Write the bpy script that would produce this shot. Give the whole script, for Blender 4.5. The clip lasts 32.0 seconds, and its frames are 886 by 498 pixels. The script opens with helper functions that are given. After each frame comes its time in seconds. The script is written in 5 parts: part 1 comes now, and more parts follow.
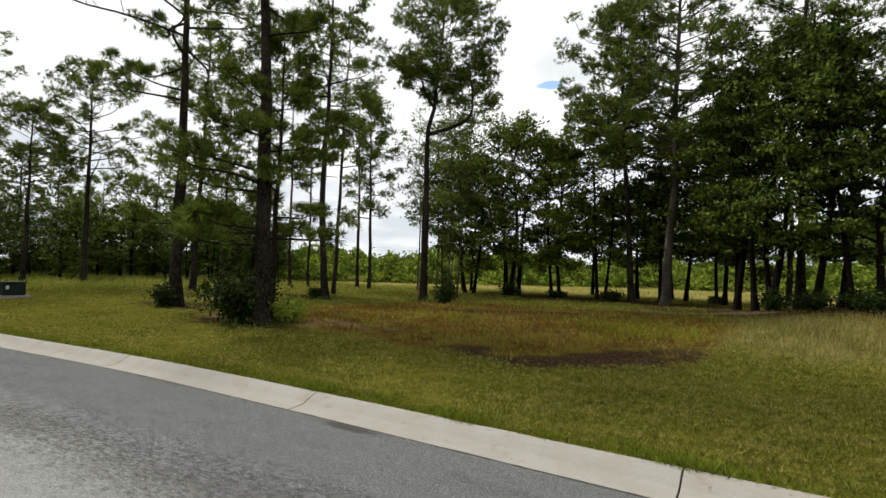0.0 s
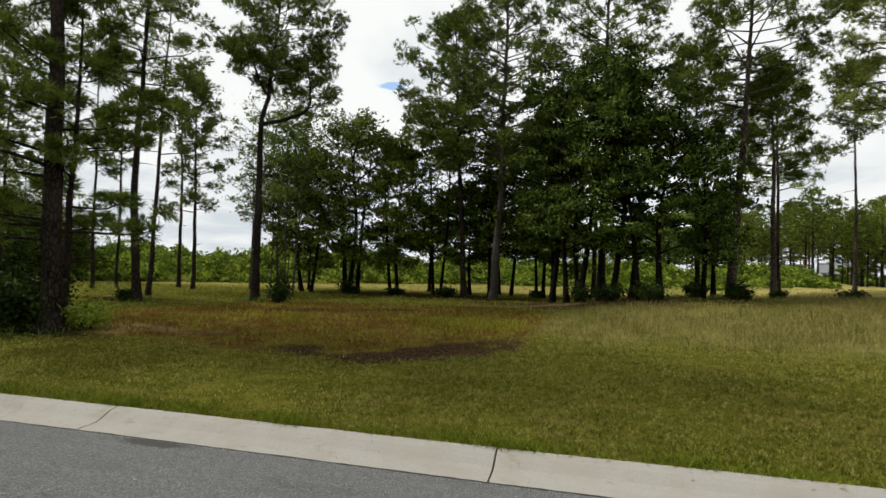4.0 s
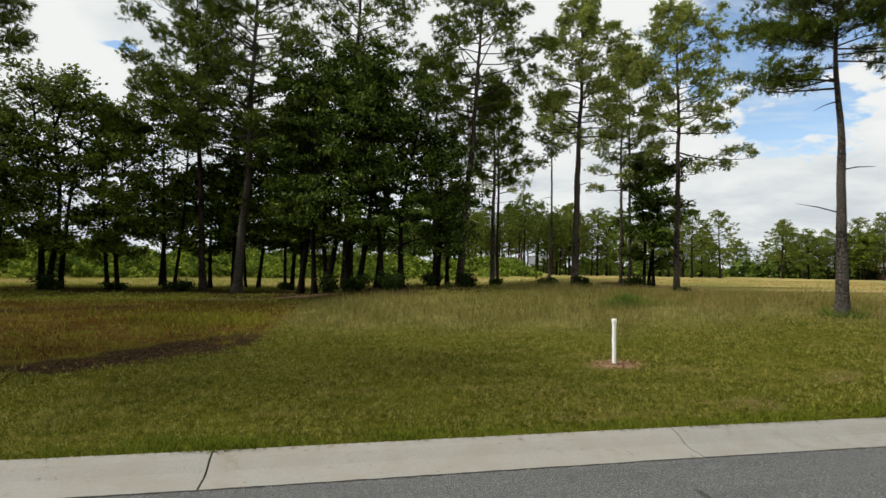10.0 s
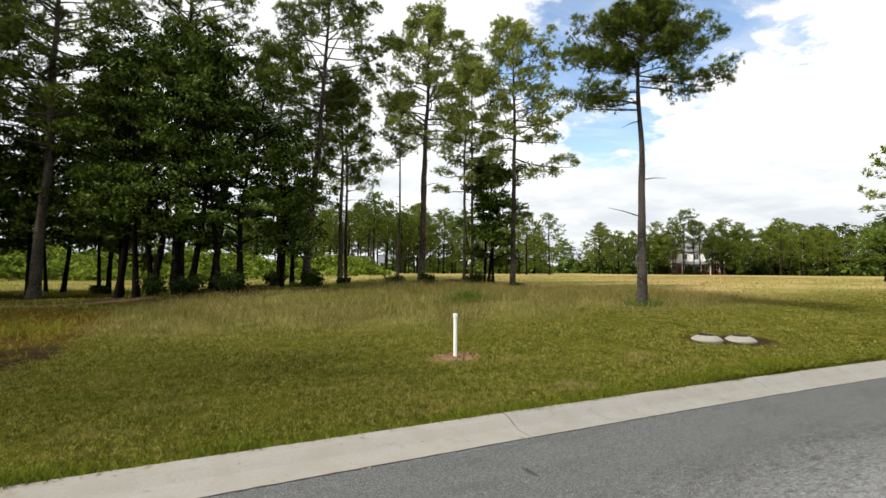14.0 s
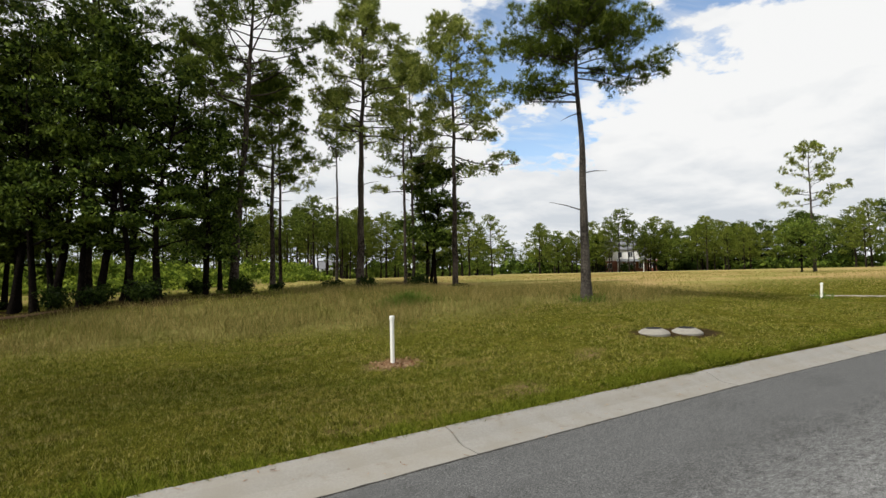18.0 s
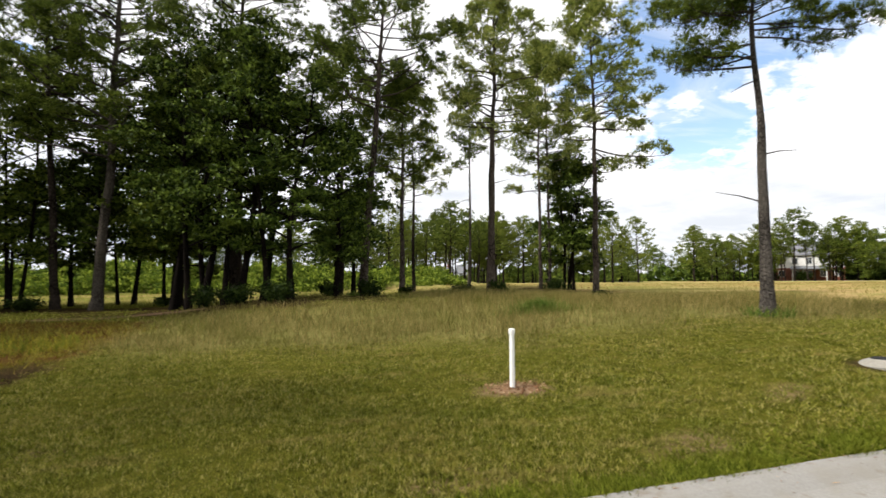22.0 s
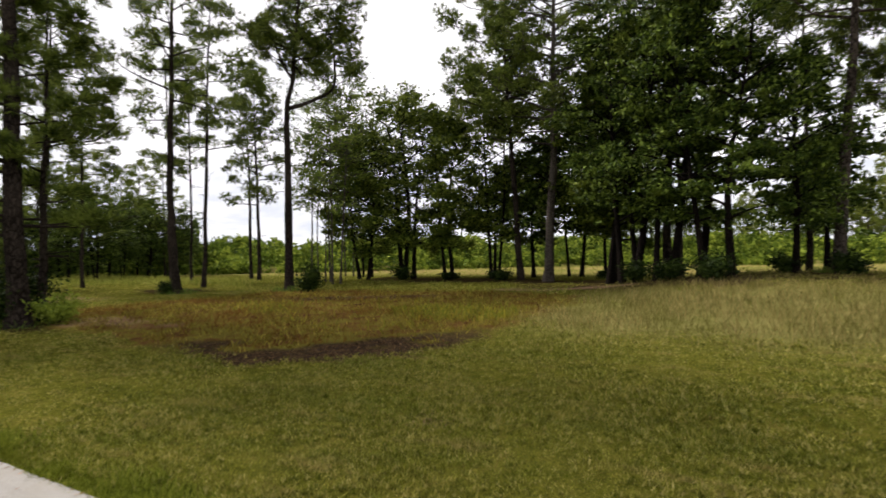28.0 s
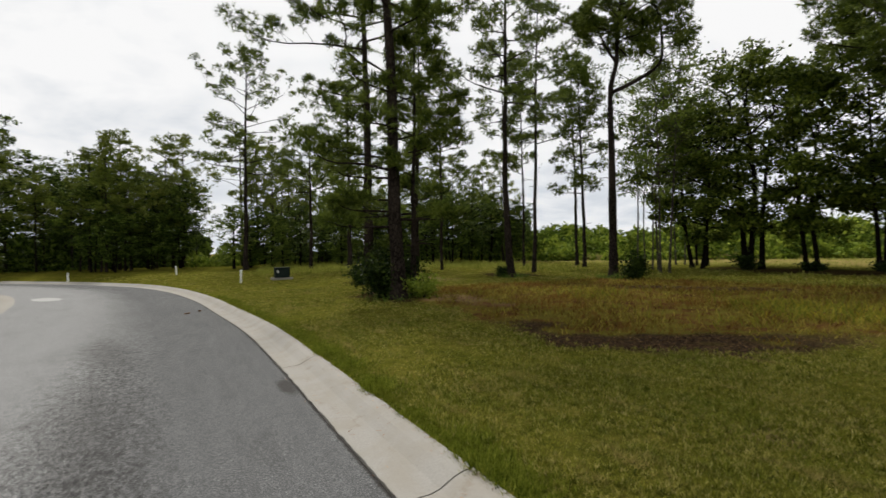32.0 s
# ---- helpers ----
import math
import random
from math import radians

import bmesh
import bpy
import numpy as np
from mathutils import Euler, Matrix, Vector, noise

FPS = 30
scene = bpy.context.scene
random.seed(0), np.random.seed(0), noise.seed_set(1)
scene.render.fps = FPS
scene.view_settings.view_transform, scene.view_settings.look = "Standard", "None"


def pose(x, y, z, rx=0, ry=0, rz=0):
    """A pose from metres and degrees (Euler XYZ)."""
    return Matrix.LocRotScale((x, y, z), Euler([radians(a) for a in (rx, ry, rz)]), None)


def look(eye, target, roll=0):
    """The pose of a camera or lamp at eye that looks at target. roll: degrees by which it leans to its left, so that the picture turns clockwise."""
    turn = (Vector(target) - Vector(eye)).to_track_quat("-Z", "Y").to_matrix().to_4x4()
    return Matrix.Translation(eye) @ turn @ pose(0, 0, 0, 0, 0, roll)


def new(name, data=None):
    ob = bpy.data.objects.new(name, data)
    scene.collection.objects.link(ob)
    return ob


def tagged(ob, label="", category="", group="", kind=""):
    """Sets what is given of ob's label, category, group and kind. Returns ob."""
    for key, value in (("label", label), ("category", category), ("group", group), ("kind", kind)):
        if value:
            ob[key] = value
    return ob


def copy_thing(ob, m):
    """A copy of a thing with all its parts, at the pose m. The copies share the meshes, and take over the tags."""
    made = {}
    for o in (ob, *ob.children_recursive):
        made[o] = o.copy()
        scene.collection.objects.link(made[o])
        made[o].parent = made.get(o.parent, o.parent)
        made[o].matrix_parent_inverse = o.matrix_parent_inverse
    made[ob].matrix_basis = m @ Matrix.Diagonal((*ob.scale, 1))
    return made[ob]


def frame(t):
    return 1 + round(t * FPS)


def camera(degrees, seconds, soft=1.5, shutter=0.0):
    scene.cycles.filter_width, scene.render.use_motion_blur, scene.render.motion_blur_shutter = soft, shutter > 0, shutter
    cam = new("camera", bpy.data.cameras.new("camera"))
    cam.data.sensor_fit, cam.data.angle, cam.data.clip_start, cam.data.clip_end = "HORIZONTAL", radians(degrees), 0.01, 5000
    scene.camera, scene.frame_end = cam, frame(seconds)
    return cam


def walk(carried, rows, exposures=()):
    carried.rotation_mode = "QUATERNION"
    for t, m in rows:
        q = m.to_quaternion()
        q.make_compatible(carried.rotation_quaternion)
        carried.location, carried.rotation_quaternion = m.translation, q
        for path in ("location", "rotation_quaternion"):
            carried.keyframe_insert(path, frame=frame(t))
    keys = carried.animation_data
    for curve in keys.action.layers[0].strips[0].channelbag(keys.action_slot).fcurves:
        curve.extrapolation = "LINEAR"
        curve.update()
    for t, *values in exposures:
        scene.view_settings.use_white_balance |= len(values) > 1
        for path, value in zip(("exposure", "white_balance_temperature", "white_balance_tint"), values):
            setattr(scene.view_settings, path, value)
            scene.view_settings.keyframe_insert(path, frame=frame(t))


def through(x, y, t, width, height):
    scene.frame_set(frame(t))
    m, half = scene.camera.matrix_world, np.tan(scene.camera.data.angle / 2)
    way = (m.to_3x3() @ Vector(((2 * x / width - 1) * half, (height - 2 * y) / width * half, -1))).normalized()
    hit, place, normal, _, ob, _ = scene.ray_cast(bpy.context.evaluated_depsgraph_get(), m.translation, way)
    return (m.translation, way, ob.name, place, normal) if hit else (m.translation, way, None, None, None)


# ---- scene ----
# camera and its walk
cam = camera(80.6, 32.0, soft=1.45, shutter=0.5)
PATH = [
    (0, (0.913, 0.578, 1.759), (-0.778, 2.279, 1.859), 1.7),
    (0.5, (0.923, 0.576, 1.758), (-0.715, 2.327, 1.866), 1.8),
    (1, (0.944, 0.572, 1.757), (-0.629, 2.381, 1.874), 1.7),
    (1.5, (0.977, 0.581, 1.76), (-0.527, 2.448, 1.884), 1.7),
    (2, (0.979, 0.592, 1.756), (-0.448, 2.516, 1.88), 1.6),
    (2.5, (0.984, 0.625, 1.754), (-0.368, 2.604, 1.877), 1.4),
    (3, (0.982, 0.654, 1.735), (-0.292, 2.684, 1.855), 1.3),
    (3.5, (0.99, 0.672, 1.735), (-0.204, 2.752, 1.85), 1.3),
    (5.5, (1.007, 0.818, 1.685), (0.154, 3.059, 1.798), 1.4),
    (6, (1.014, 0.865, 1.667), (0.248, 3.138, 1.782), 1.5),
    (6.5, (1.052, 0.889, 1.669), (0.372, 3.187, 1.782), 1.5),
    (7, (1.096, 0.888, 1.679), (0.5, 3.21, 1.788), 1.4),
    (7.5, (1.139, 0.869, 1.694), (0.635, 3.214, 1.8), 1.3),
    (8, (1.17, 0.853, 1.702), (0.756, 3.215, 1.807), 1.2),
    (8.5, (1.192, 0.853, 1.698), (0.868, 3.228, 1.806), 1.1),
    (9, (1.205, 0.853, 1.696), (0.972, 3.239, 1.801), 1.2),
    (9.5, (1.213, 0.841, 1.697), (1.073, 3.235, 1.799), 1.1),
    (10, (1.228, 0.84, 1.697), (1.176, 3.236, 1.794), 1.0),
    (10.5, (1.236, 0.854, 1.694), (1.273, 3.252, 1.787), 1.0),
    (11, (1.24, 0.854, 1.693), (1.367, 3.25, 1.781), 1.0),
    (11.5, (1.249, 0.857, 1.684), (1.463, 3.246, 1.772), 0.9),
    (12, (1.253, 0.838, 1.688), (1.555, 3.217, 1.777), 0.9),
    (12.5, (1.264, 0.821, 1.684), (1.649, 3.187, 1.775), 0.8),
    (13, (1.261, 0.814, 1.678), (1.734, 3.164, 1.772), 0.7),
    (13.5, (1.285, 0.848, 1.682), (1.838, 3.181, 1.782), 0.5),
    (14, (1.304, 0.878, 1.682), (1.93, 3.193, 1.782), 0.4),
    (14.5, (1.309, 0.91, 1.682), (2.01, 3.203, 1.776), 0.3),
    (15, (1.352, 0.988, 1.664), (2.123, 3.259, 1.757), 0.3),
    (15.5, (1.416, 1.044, 1.651), (2.24, 3.295, 1.741), 0.2),
    (17.5, (1.65, 1.476, 1.588), (2.542, 3.701, 1.71), -0.4),
    (18, (1.646, 1.592, 1.578), (2.519, 3.824, 1.694), -1.3),
    (18.5, (1.7, 1.709, 1.576), (2.54, 3.955, 1.688), -1.8),
    (19, (1.838, 1.811, 1.597), (2.634, 4.072, 1.723), -1.5),
    (19.5, (1.966, 2.024, 1.577), (2.728, 4.296, 1.724), -1.4),
    (20, (2.065, 2.262, 1.574), (2.808, 4.538, 1.729), -1.3),
    (20.5, (2.173, 2.56, 1.528), (2.866, 4.852, 1.696), -0.8),
    (21, (2.246, 2.65, 1.567), (2.795, 4.98, 1.728), -0.8),
    (21.5, (2.318, 2.874, 1.514), (2.717, 5.234, 1.678), -0.5),
    (22, (2.257, 2.947, 1.55), (2.518, 5.329, 1.699), -0.4),
    (22.5, (2.213, 3.072, 1.57), (2.326, 5.465, 1.71), -0.3),
    (23, (2.245, 3.17, 1.589), (2.207, 5.567, 1.716), -0.2),
    (23.5, (2.316, 3.274, 1.606), (2.111, 5.662, 1.72), 0.0),
    (24, (2.381, 3.433, 1.579), (2.015, 5.802, 1.687), -0.0),
    (24.5, (2.447, 3.654, 1.564), (1.915, 5.992, 1.662), -0.3),
    (25, (2.489, 3.811, 1.56), (1.799, 6.108, 1.658), -0.7),
    (25.5, (2.54, 3.919, 1.578), (1.69, 6.161, 1.673), -0.8),
    (27.5, (2.476, 4.176, 1.601), (1.066, 6.118, 1.654), -0.7),
    (28, (2.63, 4.164, 1.627), (1.055, 5.975, 1.669), -0.9),
    (28.5, (2.624, 4.279, 1.618), (0.899, 5.946, 1.65), -1.2),
    (29, (2.626, 4.314, 1.602), (0.77, 5.836, 1.627), -1.2),
    (29.5, (2.573, 4.404, 1.566), (0.601, 5.773, 1.588), -1.2),
    (30, (2.521, 4.393, 1.559), (0.456, 5.616, 1.576), -1.2),
    (30.5, (2.525, 4.388, 1.576), (0.374, 5.454, 1.584), -1.1),
    (31, (2.557, 4.368, 1.582), (0.335, 5.275, 1.589), -1.1),
    (31.5, (2.551, 4.342, 1.578), (0.272, 5.093, 1.588), -0.9),
    (32, (2.58, 4.3, 1.59), (0.254, 4.891, 1.598), -0.8),
]
EXPOSURES = [(0.0, -0.02, 6500, 8), (4.0, -0.17, 6500, 7), (9.0, -0.36, 6500, 6), (13.0, 0.05, 6500, 8), (16.0, -0.02, 6500, 9), (20.0, -0.39, 6500, 9),
             (22.0, 0.16, 6500, 11), (25.0, 0.06, 6500, 14), (28.0, 0.17, 6500, 15), (30.0, 0.14, 6500, 13), (31.0, -0.07, 6500, 11), (32.0, -0.22, 6500, 10)]
walk(cam, [(t, look(eye, target, roll)) for t, eye, target, roll in PATH], EXPOSURES)

# ---- world and sun ----
SUN_AZ = 102.0          # degrees from +y towards -x
SUN_EL = 46.0
world = bpy.data.worlds.new("world")
scene.world = world
world.use_nodes = True
wn, wl = world.node_tree.nodes, world.node_tree.links
wn.clear()


def wnode(kind, **values):
    n = wn.new(kind)
    for key, value in values.items():
        n.inputs[key].default_value = value
    return n


sky = wn.new("ShaderNodeTexSky")
sky.sky_type = "NISHITA"
sky.sun_disc = False
sky.sun_elevation = radians(SUN_EL)
sky.sun_rotation = radians(-SUN_AZ)
sky.air_density, sky.dust_density = 1.0, 0.5
coord = wn.new("ShaderNodeTexCoord")
sep = wn.new("ShaderNodeSeparateXYZ")
wl.new(coord.outputs["Generated"], sep.inputs[0])
# clouds lie on a flat deck: direction divided by its height
hgt = wn.new("ShaderNodeMath"); hgt.operation = "MAXIMUM"; hgt.inputs[1].default_value = 0.0
wl.new(sep.outputs["Z"], hgt.inputs[0])
lift = wn.new("ShaderNodeMath"); lift.operation = "ADD"; lift.inputs[1].default_value = 0.22
wl.new(hgt.outputs[0], lift.inputs[0])
deck = wn.new("ShaderNodeVectorMath"); deck.operation = "DIVIDE"
wl.new(coord.outputs["Generated"], deck.inputs[0])
wl.new(lift.outputs[0], deck.inputs[1])


def wmath(op, a, b=0.0, c=0.0):
    n = wn.new("ShaderNodeMath")
    n.operation = op
    for k, v in enumerate((a, b, c)):
        if isinstance(v, (int, float)):
            n.inputs[k].default_value = v
        else:
            wl.new(v, n.inputs[k])
    return n.outputs[0]


def wdot(axis):
    n = wn.new("ShaderNodeVectorMath")
    n.operation = "DOT_PRODUCT"
    n.inputs[1].default_value = axis
    wl.new(coord.outputs["Generated"], n.inputs[0])
    return n.outputs["Value"]


# a closed cumulus cover with a few openings: middle of the opening, half width, half height
OPENINGS = [((0.515, 0.765, 0.385), 0.21, 0.085), ((0.525, 0.815, 0.245), 0.085, 0.045), ((0.72, 0.55, 0.44), 0.12, 0.04), ((-0.52, 0.785, 0.338), 0.026, 0.007), ((-0.78, -0.45, 0.30), 0.05, 0.03)]
edge = wnode("ShaderNodeTexNoise", Scale=7.5, Detail=9.0, Roughness=0.58, Distortion=0.15)
wl.new(deck.outputs[0], edge.inputs["Vector"])
gap = None
for middle, wide_o, high_o in OPENINGS:
    c_dir = Vector(middle).normalized()
    r_dir = c_dir.cross(Vector((0, 0, 1))).normalized()
    u_dir = r_dir.cross(c_dir)
    u2 = wmath("POWER", wmath("ABSOLUTE", wmath("DIVIDE", wdot(r_dir), wide_o)), 2.0)
    v2 = wmath("POWER", wmath("ABSOLUTE", wmath("DIVIDE", wdot(u_dir), high_o)), 2.0)
    behind = wmath("LESS_THAN", wdot(c_dir), 0.5)
    near = wmath("SUBTRACT", 1.0, wmath("ADD", wmath("SQRT", wmath("ADD", u2, v2)), wmath("MULTIPLY", behind, 9.0)))
    gap = near if gap is None else wmath("MAXIMUM", gap, near)
ragged = wmath("MULTIPLY_ADD", wmath("SUBTRACT", edge.outputs["Fac"], 0.5), 2.6, wmath("MULTIPLY", wmath("MAXIMUM", gap, -1.0), -1.0))
ramp = wn.new("ShaderNodeValToRGB")
ramp.color_ramp.elements[0].position, ramp.color_ramp.elements[1].position = 0.34, 0.68
wl.new(wmath("ADD", ragged, 0.42), ramp.inputs["Fac"])
# thin veils that drift across the openings
veil = wnode("ShaderNodeTexNoise", Scale=2.2, Detail=6.0, Roughness=0.6, Distortion=0.8)
stretch = wn.new("ShaderNodeMapping")
stretch.inputs["Scale"].default_value = (0.7, 2.4, 3.0)
wl.new(deck.outputs[0], stretch.inputs["Vector"]); wl.new(stretch.outputs[0], veil.inputs["Vector"])
veiled = wn.new("ShaderNodeMapRange")
for k, v in zip(("From Min", "From Max", "To Min", "To Max"), (0.48, 0.74, 0.03, 0.55)):
    veiled.inputs[k].default_value = v
wl.new(veil.outputs["Fac"], veiled.inputs["Value"])
cover = wmath("MAXIMUM", ramp.outputs["Color"], veiled.outputs[0])
# grey undersides of the heaps, stronger low down
shade = wnode("ShaderNodeTexNoise", Scale=2.6, Detail=8.0, Roughness=0.56, Distortion=0.2)
wl.new(deck.outputs[0], shade.inputs["Vector"])
tone = wn.new("ShaderNodeValToRGB")
tone.color_ramp.elements[0].position, tone.color_ramp.elements[0].color = 0.30, (0.70, 0.74, 0.79, 1)
tone.color_ramp.elements[1].position, tone.color_ramp.elements[1].color = 0.64, (1.0, 1.0, 1.0, 1)
low_down = wn.new("ShaderNodeMapRange")
for k, v in zip(("From Min", "From Max", "To Min", "To Max"), (0.04, 0.34, -0.13, 0.20)):
    low_down.inputs[k].default_value = v
wl.new(sep.outputs["Z"], low_down.inputs["Value"])
wl.new(wmath("ADD", shade.outputs["Fac"], low_down.outputs[0]), tone.inputs["Fac"])
blue = wn.new("ShaderNodeBackground"); blue.inputs["Strength"].default_value = 0.22
wl.new(sky.outputs[0], blue.inputs["Color"])
white = wn.new("ShaderNodeBackground"); white.inputs["Strength"].default_value = 1.10
wl.new(tone.outputs[0], white.inputs["Color"])
mixsky = wn.new("ShaderNodeMixShader")
wl.new(cover, mixsky.inputs[0])
wl.new(blue.outputs[0], mixsky.inputs[1]); wl.new(white.outputs[0], mixsky.inputs[2])
wout = wn.new("ShaderNodeOutputWorld")
wl.new(mixsky.outputs[0], wout.inputs["Surface"])

sun_data = bpy.data.lights.new("sun", "SUN")
sun_data.energy, sun_data.angle, sun_data.color = 5.0, radians(6), (1.0, 0.95, 0.86)
sun = new("sun", sun_data)
az, el = radians(SUN_AZ), radians(SUN_EL)
sun_dir = Vector((-math.sin(az) * math.cos(el), math.cos(az) * math.cos(el), math.sin(el)))
sun.matrix_world = look(sun_dir * 60, (0, 0, 0))

# ---- materials ----
class Mat:
    """A node material with short calls to wire it."""

    def __init__(self, name, rough=0.8, spec=0.3, metal=0.0):
        self.m = bpy.data.materials.new(name)
        self.m.use_nodes = True
        self.n, self.l = self.m.node_tree.nodes, self.m.node_tree.links
        self.b = self.n["Principled BSDF"]
        self.out = self.n["Material Output"]
        self.b.inputs["Roughness"].default_value = rough
        self.b.inputs["Specular IOR Level"].default_value = spec
        self.b.inputs["Metallic"].default_value = metal
        self.tc = self.n.new("ShaderNodeTexCoord")
        self.geo = self.n.new("ShaderNodeNewGeometry")

    def link(self, a, b):
        self.l.new(a, b)

    def noise(self, scale, detail=4.0, rough=0.55, where=None, stretch=None, distort=0.0):
        n = self.n.new("ShaderNodeTexNoise")
        n.inputs["Scale"].default_value, n.inputs["Detail"].default_value, n.inputs["Roughness"].default_value = scale, detail, rough
        n.inputs["Distortion"].default_value = distort
        src = where or self.geo.outputs["Position"]
        if stretch:
            mp = self.n.new("ShaderNodeMapping")
            mp.inputs["Scale"].default_value = stretch
            self.link(src, mp.inputs["Vector"])
            src = mp.outputs[0]
        self.link(src, n.inputs["Vector"])
        return n.outputs["Fac"]

    def voronoi(self, scale, feature="F1", where=None, stretch=None):
        n = self.n.new("ShaderNodeTexVoronoi")
        n.feature = feature
        n.inputs["Scale"].default_value = scale
        src = where or self.geo.outputs["Position"]
        if stretch:
            mp = self.n.new("ShaderNodeMapping")
            mp.inputs["Scale"].default_value = stretch
            self.link(src, mp.inputs["Vector"])
            src = mp.outputs[0]
        self.link(src, n.inputs["Vector"])
        return n.outputs["Distance"]

    def ramp(self, fac, *stops):
        n = self.n.new("ShaderNodeValToRGB")
        e = n.color_ramp.elements
        while len(e) < len(stops):
            e.new(0.5)
        for k, (pos, col) in enumerate(stops):
            e[k].position = pos
            e[k].color = (*col, 1) if len(col) == 3 else col
        self.link(fac, n.inputs["Fac"])
        return n.outputs["Color"]

    def band(self, value, lo, hi, a=0.0, b=1.0):
        n = self.n.new("ShaderNodeMapRange")
        n.interpolation_type = "SMOOTHSTEP"
        for k, v in zip(("From Min", "From Max", "To Min", "To Max"), (lo, hi, a, b)):
            n.inputs[k].default_value = v
        self.link(value, n.inputs["Value"])
        return n.outputs[0]

    def math(self, op, a, b=None):
        n = self.n.new("ShaderNodeMath")
        n.operation = op
        for k, v in enumerate((a, b)):
            if v is None:
                continue
            if isinstance(v, (int, float)):
                n.inputs[k].default_value = v
            else:
                self.link(v, n.inputs[k])
        return n.outputs[0]

    def mix(self, fac, a, b, mode="MIX"):
        n = self.n.new("ShaderNodeMix")
        n.data_type, n.blend_type = "RGBA", mode
        for key, v in ((0, fac), (6, a), (7, b)):
            if isinstance(v, (int, float)):
                n.inputs[key].default_value = v
            elif isinstance(v, tuple):
                n.inputs[key].default_value = (*v, 1)
            else:
                self.link(v, n.inputs[key])
        return n.outputs[2]

    def color(self, c):
        if isinstance(c, tuple):
            self.b.inputs["Base Color"].default_value = (*c, 1)
        else:
            self.link(c, self.b.inputs["Base Color"])
        return self

    def bump(self, height, strength=0.4, dist=0.02):
        n = self.n.new("ShaderNodeBump")
        n.inputs["Strength"].default_value, n.inputs["Distance"].default_value = strength, dist
        self.link(height, n.inputs["Height"])
        self.link(n.outputs[0], self.b.inputs["Normal"])
        return self

    def random(self):
        n = self.n.new("ShaderNodeObjectInfo")
        return n.outputs["Random"]

    def island(self):
        return self.geo.outputs["Random Per Island"]

    def leafy(self, color, through=0.35):
        """Lets light shine through thin leaves."""
        t = self.n.new("ShaderNodeBsdfTranslucent")
        s = self.n.new("ShaderNodeMixShader")
        s.inputs[0].default_value = through
        self.link(color, t.inputs["Color"])
        self.link(self.b.outputs[0], s.inputs[1])
        self.link(t.outputs[0], s.inputs[2])
        self.link(s.outputs[0], self.out.inputs["Surface"])
        return self


def foliage_mat(name, dark, mid, light, through=0.35, rough=0.55, patch=0.6, clump=2.4):
    """Leaf by leaf variation, tufts coloured lighter and darker as if lit and shaded, and slow drifts through the
    crown.
    """
    m = Mat(name, rough, 0.04)
    fine = m.ramp(m.island(), (0.0, dark), (0.6, mid), (1.0, light))
    tuft = m.noise(clump, 3.0, 0.6)
    c = m.mix(m.band(tuft, 0.36, 0.52, 0.65, 0.0), fine, dark)
    c = m.mix(m.band(tuft, 0.50, 0.68, 0.0, 0.55), c, light)
    c = m.mix(m.band(m.noise(patch, 2.0), 0.40, 0.7, 0.0, 0.45), c, mid)
    m.color(c)
    return m.leafy(c, through).m


def bark_mat(name, dark, light, plate=9.0):
    m = Mat(name, 0.9, 0.03)
    v = m.voronoi(plate * 1.5, "DISTANCE_TO_EDGE", stretch=(1, 1, 0.45))
    n = m.noise(22, 6, 0.7, stretch=(1, 1, 0.5))
    big = m.noise(0.9, 3)
    c = m.ramp(n, (0.3, dark), (0.7, light))
    c = m.mix(m.band(v, 0.0, 0.16, 0.9, 0.0), c, tuple(k * 0.3 for k in dark))
    c = m.mix(m.band(big, 0.4, 0.65, 0.0, 0.5), c, light)
    m.color(c).bump(m.math("ADD", m.band(v, 0.0, 0.2), m.math("MULTIPLY", n, 0.5)), 0.9, 0.03)
    return m.m


M_BARK = bark_mat("pine_bark", (0.012, 0.009, 0.007), (0.052, 0.041, 0.032))
# lighter copy of the pine bark, sunlight put into the colour
M_BARK_LIT = bark_mat("sunlit_plated_bark", (0.026, 0.020, 0.016), (0.105, 0.085, 0.068), 8.0)
M_BARK_GREY = bark_mat("grey_plated_bark", (0.024, 0.021, 0.018), (0.128, 0.113, 0.098), 15.0)
M_BARK_PALE = bark_mat("pale_bark", (0.045, 0.038, 0.030), (0.125, 0.108, 0.088), 14.0)
# near-black bark: shade below the crowns is mixed into its colour
M_BARK_SHADE = bark_mat("shaded_hardwood_bark", (0.006, 0.005, 0.004), (0.018, 0.014, 0.011), 16.0)
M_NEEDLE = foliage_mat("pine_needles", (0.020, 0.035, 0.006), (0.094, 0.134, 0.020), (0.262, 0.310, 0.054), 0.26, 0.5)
# brighter copy of the needles that paints sunlight on the right-hand pines
M_NEEDLE_LIT = foliage_mat("sunlit_pine_needles", (0.055, 0.082, 0.016), (0.215, 0.262, 0.052), (0.50, 0.52, 0.14), 0.28, 0.5)
# raised needle colour, with the sun on the far tree lines mixed in
M_NEEDLE_FAR_LIT = foliage_mat("distant_sunlit_needles", (0.054, 0.080, 0.012), (0.142, 0.178, 0.026), (0.280, 0.310, 0.052), 0.22, 0.6, 0.3, 0.8)
# dark stops of this leaf colour imitate trees standing in shade
M_LEAF_SHADE = foliage_mat("shaded_hardwood_leaves", (0.007, 0.015, 0.002), (0.037, 0.064, 0.009), (0.195, 0.262, 0.040), 0.20, 0.45)
